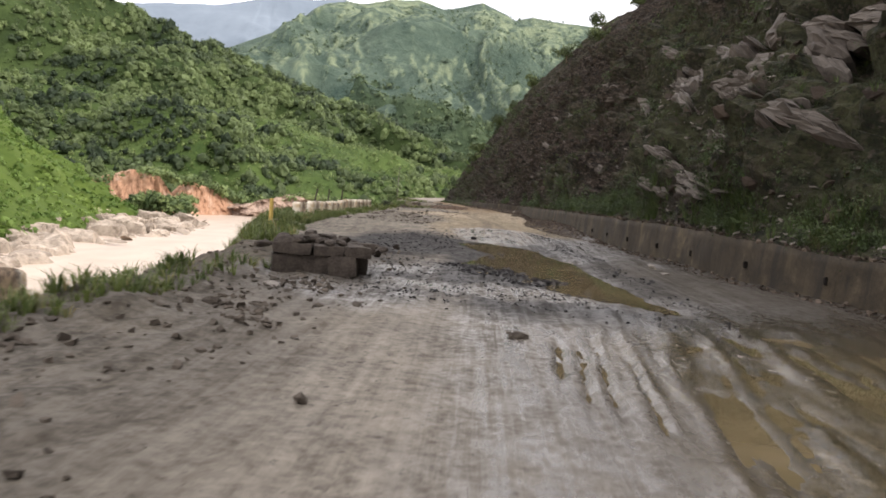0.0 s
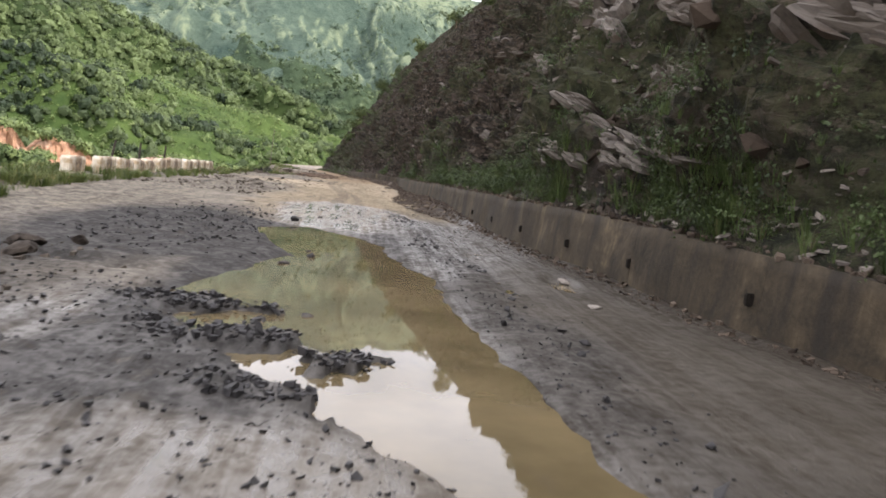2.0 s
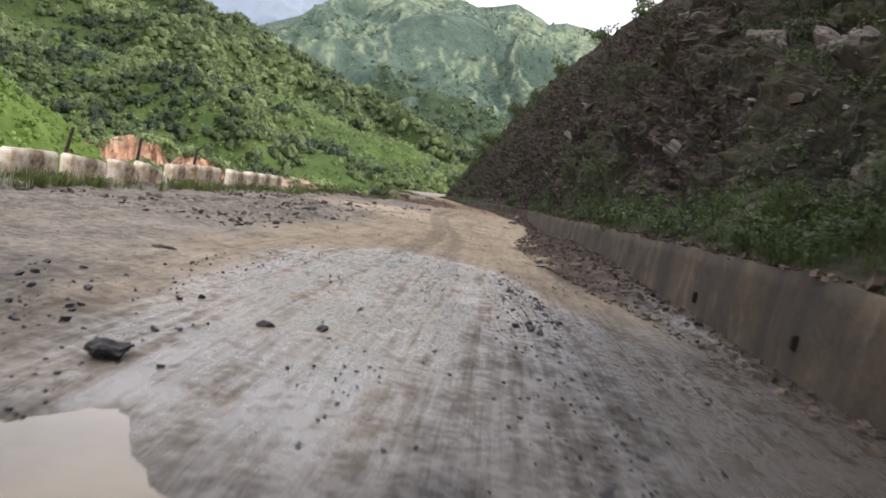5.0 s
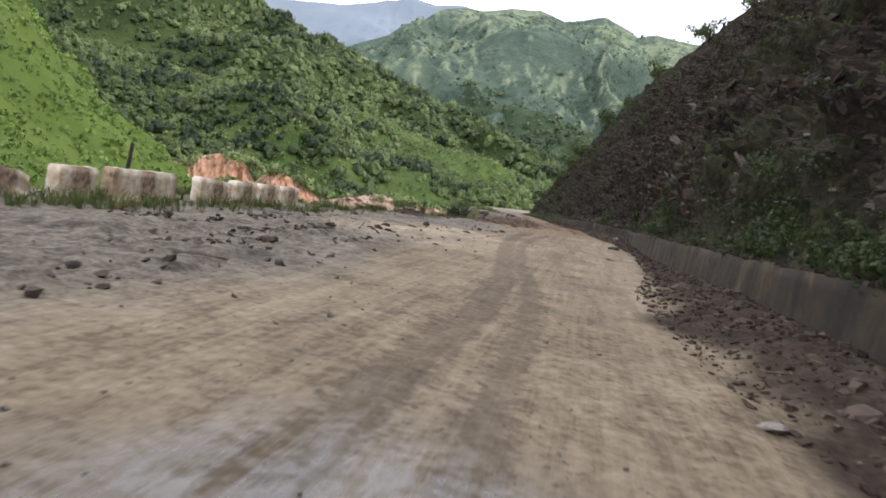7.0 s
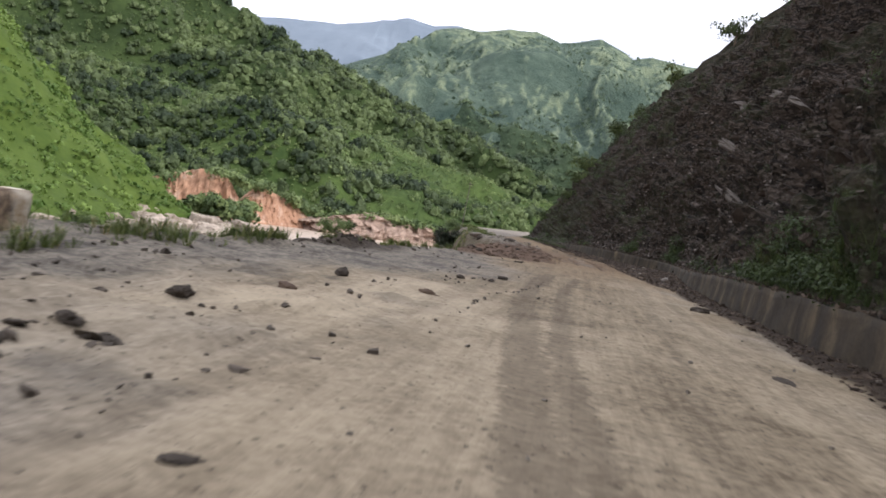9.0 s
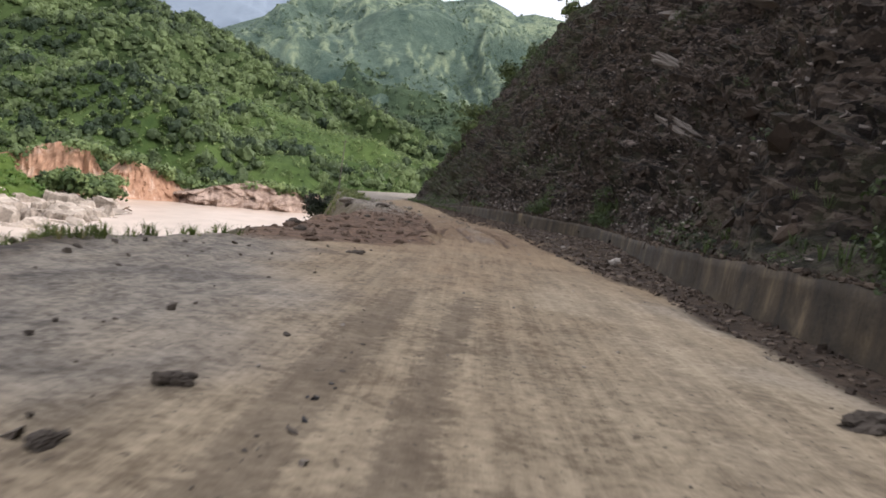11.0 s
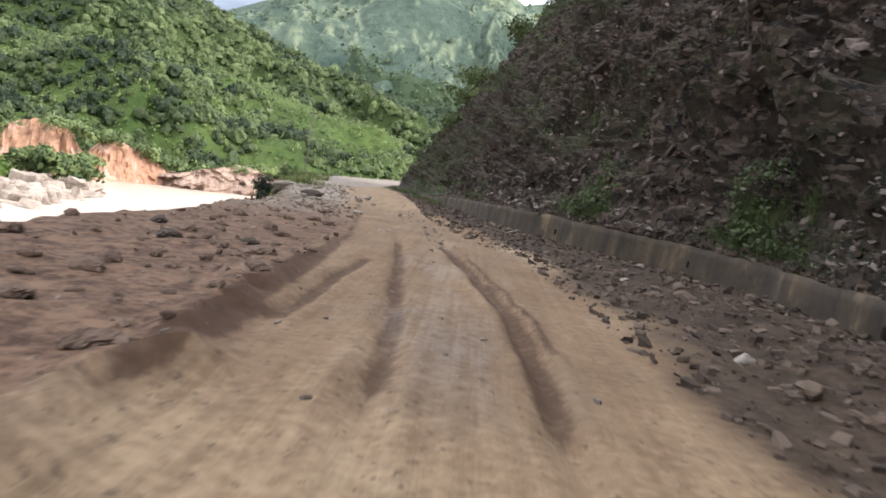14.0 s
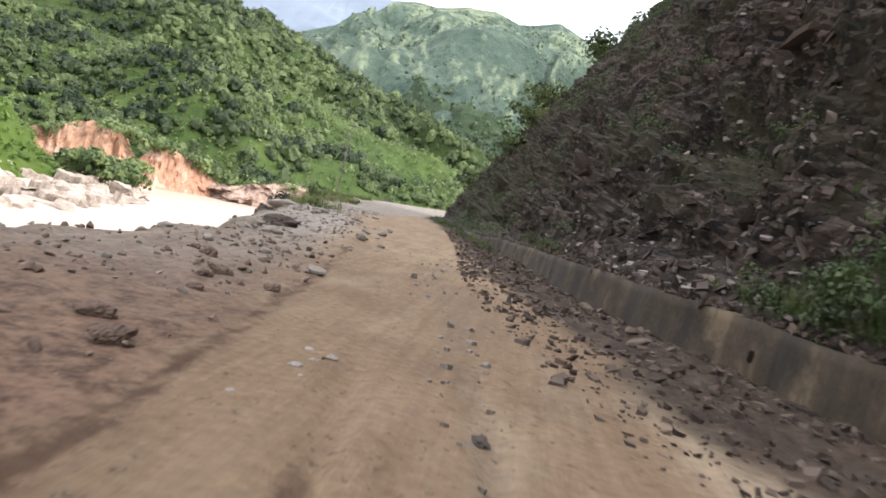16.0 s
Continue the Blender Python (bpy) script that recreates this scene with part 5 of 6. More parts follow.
stuff("blocks", *rocks(slope_point(yy, vv) - np.array([-0.10, 0, 0.06]), 0.24 + 0.85 * rng.random(len(yy)) ** 3.0, 516, 0.55, 0.7), m_block, "angular brown blocks of rock half buried in the hillside", "loose stone")
n = 19000
yy = rng.random(n) * 180 - 4
width = np.interp(yy, [-20, 38, 44, 52, 62, 70, 85, 100, 106, 116, 125, 150, 175], [0.4, 0.4, 1.0, 2.2, 2.4, 1.4, 0.8, 1.2, 2.0, 3.4, 4.4, 2.6, 1.4])
xx = WALL(yy) - 0.05 - width * rng.random(n) ** 1.5
keep = rng.random(n) < np.clip(width / 2.4, 0.15, 1)
xx, yy = xx[keep], yy[keep]
m_rubble = mottled("brown rubble", (0.0085, 0.0060, 0.0044), (0.115, 0.088, 0.066), 3.0, 30, 0.9, 0.5, 0.02, 0.65)
stuff("rubble", *chips(np.stack([xx, yy, near_height(xx, yy) + 0.01], -1), 0.028 + (0.13 + 0.05 * smooth(95, 108, yy)) * rng.random(len(yy)) ** 3.4, 522, 0.5, 0.6), m_rubble, "broken stone rubble at the foot of the retaining wall", "rubble")

# ledges of pale rock: y along, v up the slope, length, height
def slab_mesh(seed):
    """One broken slab, a unit long along x and a unit high along y; z points out of the rock."""
    r = random.Random(seed)
    corners, ring = 13, []
    for i in range(corners):
        a = 2 * math.pi * (i + 0.5 * r.random()) / corners
        ca, sa_ = math.cos(a), math.sin(a)
        k1 = (abs(ca) ** 2.4 + abs(sa_) ** 2.4) ** (-1 / 2.4) * (0.36 + 0.2 * r.random())
        ring.append((ca * k1, sa_ * k1 * (1 - 0.5 * abs(ca))))
    bm = bmesh.new()
    rings = []
    for shrink, z in ((1.05, -4.0), (1.0, 0.3), (0.92, 0.8), (0.6, 1.0), (0.25, 1.05)):
        rings.append([bm.verts.new((x * shrink, y * shrink, z + (0.5 * noise.noise(Vector((x * 4 * shrink, y * 5, seed * 1.7))) + r.gauss(0, 0.09) if z > 0 else 0))) for x, y in ring])
    for lo, hi in zip(rings, rings[1:]):
        for i in range(corners):
            bm.faces.new((lo[i], lo[(i + 1) % corners], hi[(i + 1) % corners], hi[i]))
    bm.faces.new(rings[-1])
    me = bpy.data.meshes.new("bed")
    bm.to_mesh(me)
    bm.free()
    me.materials.append(m_slab)
    return me


def lie(y, v, length, tall):
    """The frame of the hillside's mean plane round a place: x along the road, y up the slope, z out."""
    Y, V = np.meshgrid(y + max(length, 2.4) * np.linspace(-0.5, 0.5, 9), v + max(tall, 2.0) * np.linspace(-0.6, 0.6, 5))
    P = slope_point(Y, V).reshape(-1, 3)
    mid = P.mean(0)
    n = np.linalg.svd(P - mid)[2][2]
    n = Vector(n if n[0] < 0 else -n)
    along_bed = Vector((0, 1, 0.15))
    along_bed = (along_bed - n * along_bed.dot(n)).normalized()
    return Matrix.Translation(Vector(mid)) @ Matrix((along_bed, n.cross(along_bed), n)).transposed().to_4x4()


slabs = [slab_mesh(80 + k) for k in range(10)]
# beds that run along the slope: their lines (y, v), the height of a slab, how far it stands out, how many lie over one another
BEDS = [([(36, 6.9), (41, 7.6), (49, 8.6), (60, 10.0), (81, 13.2)], 0.42, 0.32, 3), ([(24.5, 6.3), (31, 6.8), (38, 7.1)], 0.75, 0.40, 4), ([(31.7, 4.7), (37, 6.0), (43.3, 7.3)], 0.40, 0.34, 3),
        ([(27, 5.2), (30.6, 5.6), (34, 6.5), (37.8, 7.3)], 0.38, 0.34, 3), ([(25.5, 1.4), (28.4, 1.5), (31.4, 1.2), (33.4, 1.3), (36.8, 2.0)], 0.25, 0.27, 3), ([(30, 2.1), (32.5, 2.5)], 0.24, 0.25, 2),
        ([(25.5, 2.5), (29.3, 3.0)], 0.25, 0.26, 3), ([(31, 3.9), (33, 4.0)], 0.26, 0.28, 2), ([(37, 9.0), (41, 8.8)], 0.4, 0.3, 2), ([(18, 3.2), (24, 3.6)], 0.4, 0.34, 3), ([(14, 5.0), (23, 7.5)], 0.5, 0.36, 3),
        ([(20, 9.5), (34, 11)], 0.5, 0.36, 3), ([(39, 2.5), (41.5, 2.7)], 0.3, 0.3, 2), ([(57, 3.9), (60, 4.1)], 0.3, 0.3, 2), ([(68, 2.6), (70, 2.8)], 0.3, 0.28, 2), ([(50, 12.0), (66, 15.5)], 0.4, 0.3, 2),
        ([(104, 11.5), (110, 12.6)], 0.4, 0.3, 2), ([(126, 10.0), (133, 11.2)], 0.34, 0.3, 2), ([(128, 16.5), (136, 18)], 0.4, 0.3, 2), ([(120, 6.0), (124, 6.5)], 0.3, 0.26, 2)]
for line, high, out, layers in BEDS:
    ly, lv = np.array(line, float).T
    y = ly[0]
    home = Matrix.Translation(Vector(slope_point(np.array([ly.mean()]), np.array([lv.mean()]))[0]))
    ob = tagged(new("rock_ledge"), "pale weathered rock ledge of broken beds jutting from the hillside", "rock", "rock ledges on the hillside")
    ob.matrix_world = home
    while y < ly[-1]:
        long = rng.uniform(1.6, 3.4) * (1 + 0.02 * (y - 20)) * (0.6 + high)
        for layer in range(layers):
            if rng.random() < 0.18:
                continue
            tall = high * rng.uniform(0.7, 1.4)
            own = long * rng.uniform(0.6, 1.3)
            at = y + long * rng.uniform(0.2, 0.8)
            bed = new("bed", slabs[int(rng.integers(10))])
            bed.parent = ob
            bed.matrix_local = home.inverted() @ lie(at, np.interp(at, ly, lv) + (layer - (layers - 1) / 2) * high * 0.75 + 0.1 * rng.normal(), own, tall) @ Matrix.Rotation(radians(rng.normal() * 4), 4, "Z") @ Matrix.Rotation(radians(rng.uniform(-6, 14)), 4, "X") @ Matrix.Diagonal((own, tall * 1.5, out * rng.uniform(0.6, 1.3), 1))
        y += long * 0.72

# earth and stones lying along the top of the wall
n = 6500
yy = 172 - 172 * rng.random(n) ** 1.35
lip = np.stack([WALL(yy) + 0.13 + 0.5 * rng.random(n), yy, WALL_TOP(yy) + 0.02 + 0.06 * rng.random(n)], -1)
stuff("rubble", *chips(lip, 0.03 + 0.15 * rng.random(n) ** 4, 524, 0.5, 0.7), m_rubble, "earth and broken stone spilling over the wall top", "rubble")

m_shard = mottled("grey schist shards", (0.03, 0.024, 0.02), (0.250, 0.220, 0.192), 2.0, 20, 0.85, 0.5, 0.02, 0.6)
# bright shards on the slope
n = 9000
yy, vv = np.where(rng.random(n) < 0.55, 96 + 56 * rng.random(n), 172 * rng.random(n) - 4), 0.2 + 20 * rng.random(n) ** 1.5
keep = rng.random(n) < np.clip(0.4 + fbm(yy * 0.15, vv * 0.2, 517, 3) + 0.2 * smooth(95, 110, yy), 0.03, 1)
yy, vv = yy[keep], vv[keep]
stuff("shards", *chips(slope_point(yy, vv), 0.05 + 0.24 * rng.random(len(yy)) ** 3.5, 518, 0.26, 0.5), m_shard, "pale flat shards of schist lying on the hillside", "loose stone")

n = 4200
yy, vv = 12 + 36 * rng.random(n), 0.1 + 10 * rng.random(n) ** 1.2
keep = rng.random(n) < np.clip(0.35 + 1.6 * fbm(yy * 0.2, vv * 0.4, 547, 3), 0.04, 1)
yy, vv = yy[keep], vv[keep]
stuff("shards", *chips(slope_point(yy, vv), 0.04 + 0.2 * rng.random(len(yy)) ** 2.5, 548, 0.28, 0.5), m_shard, "broken grey schist weathering out of the bank", "loose stone")

# scrub and grass on the hillside
n = 4300
thick = rng.choice([40.5, 41.5, 47.5, 33.0, 24.2, 26.4, 19.0, 89, 87, 92, 84, 135, 126, 56, 63], 900)
yy = np.concatenate([rng.random(n) * 215 + 5, thick + rng.normal(size=900) * 1.3])
vv = np.concatenate([30 * rng.random(n) ** 1.25, 0.1 + 2.2 * rng.random(900) ** 1.5])
want = growth(yy, vv, 531)
want[:n] *= 1 - 0.4 * smooth(14, 18, yy[:n]) * smooth(40, 33, yy[:n]) * smooth(11, 7, vv[:n])  # bare rock by the flooded hole
want[n:] = 1
keep = rng.random(len(yy)) < want
yy, vv = yy[keep], vv[keep]
roots = slope_point(yy, vv)
big = 0.16 + 0.42 * rng.random(len(yy)) ** 2 + 0.016 * vv
for side, leaf, count, seed in ((yy >= 46, 0.11, 60, 532), (yy < 46, 0.066, 90, 534)):
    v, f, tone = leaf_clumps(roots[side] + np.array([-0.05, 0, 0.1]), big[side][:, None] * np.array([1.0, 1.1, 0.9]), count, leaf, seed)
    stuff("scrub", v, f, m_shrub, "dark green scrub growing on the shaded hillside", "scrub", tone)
n = 5200
yy, vv = rng.random(n) * 165 + 5, 24 * rng.random(n) ** 1.5
keep = rng.random(n) < growth(yy, vv, 535) * (1 - 0.45 * smooth(14, 18, yy) * smooth(40, 33, yy))
yy, vv = np.concatenate([yy[keep], thick + rng.normal(size=900) * 1.4]), np.concatenate([vv[keep], 0.1 + 1.6 * rng.random(900)])
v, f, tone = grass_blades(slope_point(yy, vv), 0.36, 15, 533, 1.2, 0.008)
stuff("grass", v, f, m_shadegrass, "rank green grass on the hillside above the wall", "grass", tone)

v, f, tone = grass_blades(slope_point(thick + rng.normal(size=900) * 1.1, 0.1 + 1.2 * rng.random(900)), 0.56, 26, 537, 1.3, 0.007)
stuff("grass", v, f, m_shadegrass, "tall green grass tufts hanging over the retaining wall", "grass", tone)

# bushes and small trees on the skyline of the hillside
def tree(x, y, z, tall, spread_r, seed, label, mat=None):
    root = tagged(new("tree"), label, "tree", "trees on the hillside")
    root.location = (x, y, z)
    r = random.Random(seed)
    bm = bmesh.new()
    bmesh.ops.create_cone(bm, cap_ends=True, segments=8, radius1=0.05 * tall, radius2=0.02 * tall, depth=tall * 0.75, matrix=Matrix.Translation((0, 0, tall * 0.33)))
    for k in range(4):
        a = k * 1.6 + r.random()
        bmesh.ops.create_cone(bm, cap_ends=False, segments=6, radius1=0.022 * tall, radius2=0.006 * tall, depth=tall * 0.5,
                              matrix=Matrix.Translation((math.cos(a) * tall * 0.14, math.sin(a) * tall * 0.14, tall * 0.55)) @ Matrix.Rotation(a, 4, "Z") @ Matrix.Rotation(0.7, 4, "Y"))
    part("trunk", bm, m_bark, root)
    q = np.random.default_rng(seed)
    cs = np.stack([q.normal(size=9) * spread_r * 0.45, q.normal(size=9) * spread_r * 0.45, tall * (0.5 + 0.5 * q.random(9))], -1)
    v, f, tone = leaf_clumps(cs, (spread_r * (0.35 + 0.3 * q.random(9)))[:, None] * np.ones(3), 130, 0.14, seed)
    me = mesh_of("crown", v, f, mat or m_scrub, False)
    attribute(me, "tone", tone)
    ob = new("crown", me)
    ob.parent = root


m_crest = toned("leaves of small hillside trees", (0.016, 0.028, 0.008), (0.105, 0.135, 0.040))
m_bark = mottled("bark", (0.06, 0.045, 0.03), (0.18, 0.14, 0.10), 4, 30, 0.95, 0.6, 0.02)
for k, (y, v, tall, wide) in enumerate([(196, 8, 3.0, 2.2), (199, 12, 3.6, 2.6), (203, 15, 4, 2.8), (206, 4, 2.4, 2.0), (214, 24, 5, 3.4), (222, 30, 6, 3.5), (208, 36, 6, 3.2), (192, 43, 6, 3.0), (176, 46, 5, 3.0), (188, 52, 6, 3.4), (170, 54, 5, 3), (150, 56, 6, 3)]):
    p = slope_point(np.array([float(y)]), np.array([float(v)]))[0]
    tree(p[0], p[1], p[2] - 0.4, tall * 0.6, wide * 0.9, 700 + k, "small leafy tree standing out on the hillside", m_crest)

# ---- parapet blocks on the river side ----
m_paint = material("weathered painted parapet", (0.7, 0.66, 0.6), 0.85, 0.3)
pv2 = coords(m_paint)
p_band = m_paint.node_tree.nodes.new("ShaderNodeTexCoord")
p_sep = m_paint.node_tree.nodes.new("ShaderNodeSeparateXYZ")
link(m_paint, p_band.outputs["Object"], p_sep.inputs[0])
p_saw = m_paint.node_tree.nodes.new("ShaderNodeMath")
p_saw.operation = "PINGPONG"
link(m_paint, p_sep.outputs["Y"], p_saw.inputs[0])
p_saw.inputs[1].default_value = 0.9
pb, pg = noise_at(m_paint, pv2, 2.2, 6, 0.7), noise_at(m_paint, pv2, 12, 5, 0.7)
white = mix(m_paint, ramp(m_paint, pb, 0.42, 0.66), (0.72, 0.66, 0.54), (0.40, 0.28, 0.15))
brown = mix(m_paint, ramp(m_paint, pb, 0.4, 0.60), (0.105, 0.078, 0.058), (0.46, 0.34, 0.22))
p_worn = ramp(m_paint, times(m_paint, times(m_paint, p_saw.outputs[0], 0.7), times(m_paint, pb, 0.5), "ADD"), 0.42, 0.60)
link(m_paint, mix(m_paint, p_worn, brown, white), bsdf(m_paint).inputs["Base Color"])
bump(m_paint, pg, 0.6, 0.02)


def parapet_block(y0, y1, x, tall, broken=0.0, z=0.0):
    length = y1 - y0
    bm = bmesh.new()
    bmesh.ops.create_cube(bm, size=1, matrix=Matrix.Translation((0, 0, tall / 2)) @ Matrix.Diagonal((0.46, length, tall + 0.3, 1)))
    bmesh.ops.bevel(bm, geom=bm.edges[:], offset=0.05, segments=2, affect="EDGES")
    bmesh.ops.subdivide_edges(bm, edges=[e for e in bm.edges if e.calc_length() > 0.3], cuts=6, use_grid_fill=True)
    for v in bm.verts:
        v.co += Vector((1, 1, 1)) * 0.02 * noise.noise(v.co * 3 + Vector((y0, 0, 0)))
        if broken and v.co.z > tall * 0.5:
            v.co.z -= broken * max(0, v.co.y / length + 0.3 + 0.4 * noise.noise(v.co * 2.5))
    me = bpy.data.meshes.new("parapet_block")
    bm.to_mesh(me)
    bm.free()
    me.shade_smooth()
    me.materials.append(m_paint)
    ob = tagged(new("parapet_block", me), "worn white and brown striped masonry parapet block" + (", broken at one end" if broken else ""), "parapet", "parapet blocks along the river edge")
    ob.location = (x, (y0 + y1) / 2, z)


for y0, y1, tall, broken in ((45.6, 47.3, 0.80, 0), (49.4, 51.6, 0.82, 0), (52.4, 54.6, 0.82, 0.2), (55.3, 57.0, 0.8, 0.3), (57.3, 58.9, 0.82, 0.35), (60.0, 61.5, 0.84, 0), (62.2, 65.5, 0.90, 0), (67.2, 69.4, 0.9, 0.15), (69.9, 71.6, 0.88, 0), (72.1, 73.9, 0.86, 0), (74.4, 76.2, 0.84, 0)):
    parapet_block(y0, y1, -10.45, tall, broken, -0.15)
for y0, y1, x, tall in ((9.8, 11.4, -7.6, 0.75), (12.3, 13.6, -8.0, 0.7)):
    parapet_block(y0, y1, x, tall, 0.2, -0.75)

m_post = mottled("dark iron post", (0.02, 0.018, 0.016), (0.07, 0.055, 0.045), 6, 40, 0.7, 0.4, 0.01)
for y, lean in ((53.2, 9), (58.4, 3), (64.0, 4)):
    bm = bmesh.new()
    bmesh.ops.create_cone(bm, cap_ends=True, segments=8, radius1=0.07, radius2=0.055, depth=2.0, matrix=Matrix.Translation((0, 0, 0.75)))
    ob = part("marker_post", bm, m_post, None)
    tagged(ob, "thin dark leaning post behind the parapet", "post", "posts behind the parapet")
    ob.matrix_world = Matrix.Translation((-11.1, y, -0.1)) @ Matrix.Rotation(radians(lean), 4, "Y")

# ---- ruined masonry by the roadside ----
m_mason = mottled("dark grey masonry", (0.014, 0.011, 0.009), (0.092, 0.075, 0.060), 3, 24, 0.9, 0.7, 0.02)
ruin = tagged(new("ruined_parapet"), "ruined dry masonry parapet of dark grey blocks with rubble on top", "parapet")
ruin.matrix_world = Matrix.Translation((-3.2, 16.2, 0)) @ Matrix.Rotation(radians(10), 4, "Z") @ Matrix.Diagonal((1.08, 1, 1.15, 1))
r = random.Random(3)
for row, (z0, tall, least, most) in enumerate(((0.0, 0.36, 0.38, 0.40), (0.36, 0.19, 0.45, 0.50))):
    for layer in range(3):
        x = -0.86 + 0.07 * r.random()
        while x < 0.7:
            wide = least + most * r.random()
            bm = bmesh.new()
            bmesh.ops.create_cube(bm, size=1, matrix=Matrix.Diagonal((wide - 0.02, 0.5, tall - 0.012 + 0.03 * r.random(), 1)))
            bmesh.ops.subdivide_edges(bm, edges=bm.edges[:], cuts=3, use_grid_fill=True)
            for v in bm.verts:
                p = v.co * 5 + Vector((x * 9, layer * 3, row * 7))
                corner = max(0, abs(v.co.x) / wide + abs(v.co.z) / tall + abs(v.co.y) / 0.5 - 1.05)
                v.co *= 1 - 0.10 * corner
                v.co += Vector((noise.noise(p), noise.noise(p + Vector((5, 0, 0))), noise.noise(p + Vector((0, 5, 0))))) * 0.022
            ob = part("stone_block", bm, m_mason, ruin)
            ob.location = (x + wide / 2, -0.1 + layer * 0.54 + 0.12 * r.random() - 0.05 * row, z0 + tall / 2 - 0.02)
            ob.rotation_euler = (0.03 * r.gauss(0, 1), 0.03 * r.gauss(0, 1), 0.07 * r.gauss(0, 1))
            x += wide
loose = [stone_mesh("loose_stone", 90 + k, (1.0, 0.75, 0.5), 2, m_mason, 1.0) for k in range(4)]
for me in loose:
    me.shade_flat()
for k in range(26):
    ob = new("loose_stone", loose[k % 4])
    ob.parent = ruin
    ob.matrix_local = Matrix.LocRotScale((-0.7 + 1.35 * r.random(), -0.25 + 1.6 * r.random(), 0.53), Euler((0.2 * r.gauss(0, 1), 0.2 * r.gauss(0, 1), 6 * r.random())), Vector((1, 1, 0.8)) * (0.22 + 0.22 * r.random()))
# the tumbled rest of it behind
for k in range(42):
    ob = tagged(new("fallen_stone", loose[k % 4]), "dark fallen masonry stone in a heap by the road", "stone", "heap of fallen masonry")
    a = r.random()
    x, y = -3.6 + 1.1 * r.gauss(0, 0.5) + 0.4 * a, 18.4 + 6.2 * a
    ob.matrix_world = Matrix.LocRotScale((x, y, height(x, y) + 0.02 + 0.16 * r.random() * (1 - a)), Euler((0.4 * r.gauss(0, 1), 0.4 * r.gauss(0, 1), 6 * r.random())), Vector((1, 0.9, 0.8)) * (0.25 + 0.4 * r.random() ** 2))


# ---- loose stones, clods and crumbled tarmac on the road ----
m_clod = mottled("dark mud clods", (0.036, 0.03, 0.024), (0.12, 0.099, 0.078), 4, 30, 0.95, 0.6, 0.02, 0.5)
m_tar = mottled("broken tarmac", (0.0108, 0.0102, 0.0108), (0.051, 0.048, 0.0468), 5, 40, 0.55, 0.6, 0.01, 0.5)
m_redstone = mottled("mud-covered stones", (0.066, 0.045, 0.033), (0.198, 0.147, 0.108), 3, 25, 0.95, 0.6, 0.02, 0.6)


CRACK_Y, CRACK_X = (77.6, 78.7, 79.6, 81.2, 82.1, 84.0, 86.0, 88.0), (-2.05, -1.98, -1.95, -1.9, -1.85, -1.5, -1.2, -1.1)


def scatter(name, n, x0, x1, y0, y1, size, extra, power, seed, mat, label, category, keep=None, flat=0.6, tilt=0.6):
    q = np.random.default_rng(seed)
    x, y = x0 + (x1 - x0) * q.random(n), y0 + (y1 - y0) * q.random(n)
    ok = (x > EDGE(y) - 1.5) & (x < WALL(y) - 0.1)
    if keep is not None:
        ok &= q.random(n) < keep(x, y)
    x, y = x[ok], y[ok]
    s = size + extra * q.random(len(x)) ** power
    return stuff(name, *(rocks if size + extra > 0.15 else chips)(np.stack([x, y, near_height(x, y) + 0.12 * s], -1), s, seed + 1, flat, tilt), mat, label, category)


scatter("tarmac_crumbs", 6500, -5.2, 1.0, 21, 42, 0.010, 0.085, 4.5, 611, m_tar, "crumbled black tarmac beside the flooded pothole", "rubble",
        lambda x, y: smooth(1.15, 0.3, np.hypot((x + 1.9) / 2.3, (y - 31) / 8.5)) * (hollow(x, y) < 0.05))
scatter("tarmac_crumbs", 1100, -2.0, 4.5, 11.3, 16.6, 0.008, 0.06, 4.0, 613, m_tar, "crumbled black tarmac at the edge of the puddle", "rubble",
        lambda x, y: smooth(0.9, 0.1, np.abs(y - 13.9 + 0.3 * x) / 2.0) * (hollow(x, y) < 0.12))
scatter("tarmac_crumbs", 2600, -2.4, 2.6, 13.6, 21.8, 0.008, 0.05, 3.4, 612, m_tar, "black lumps of tarmac standing in the puddle", "rubble",
        lambda x, y: smooth(0.13, 0.07, hollow(x, y)))
scatter("tarmac_crumbs", 9000, -1.6, 5.2, 15, 47, 0.010, 0.036, 2.5, 615, m_tar, "black tarmac specks on the wet road", "rubble",
        lambda x, y: np.clip(0.06 + smooth(0.7, 0.1, np.abs(x - 4.0 + 0.035 * (y - 20))) + 0.9 * smooth(0.1, 0.7, fbm(x * 2.2, y * 0.4, 616, 3)) * smooth(30, 36, y), 0, 1) * (hollow(x, y) < 0.06))
scatter("tarmac_crumbs", 6500, -0.9, 2.6, 16.2, 21.6, 0.014, 0.075, 2.2, 635, m_tar, "black lumps of tarmac heaped on islands in the puddle", "rubble",
        lambda x, y: (hollow(x, y) < 0.06) * smooth(1.5, 0.9, np.minimum.reduce([np.hypot((x - cx) / rx, (y - cy) / ry) for cx, cy, rx, ry in ISLANDS])))
scatter("clods", 6000, -12, -0.5, 46, 106, 0.012, 0.13, 9.0, 617, m_clod, "dark clods of mud and stone littering the road's river side", "clods",
        lambda x, y: smooth(-0.6, -4.5, x + 0.6 * fbm(x * 0.5, y * 0.3, 618, 2)) * np.clip(0.35 + fbm(x * 0.4, y * 0.25, 619, 3), 0.08, 1))
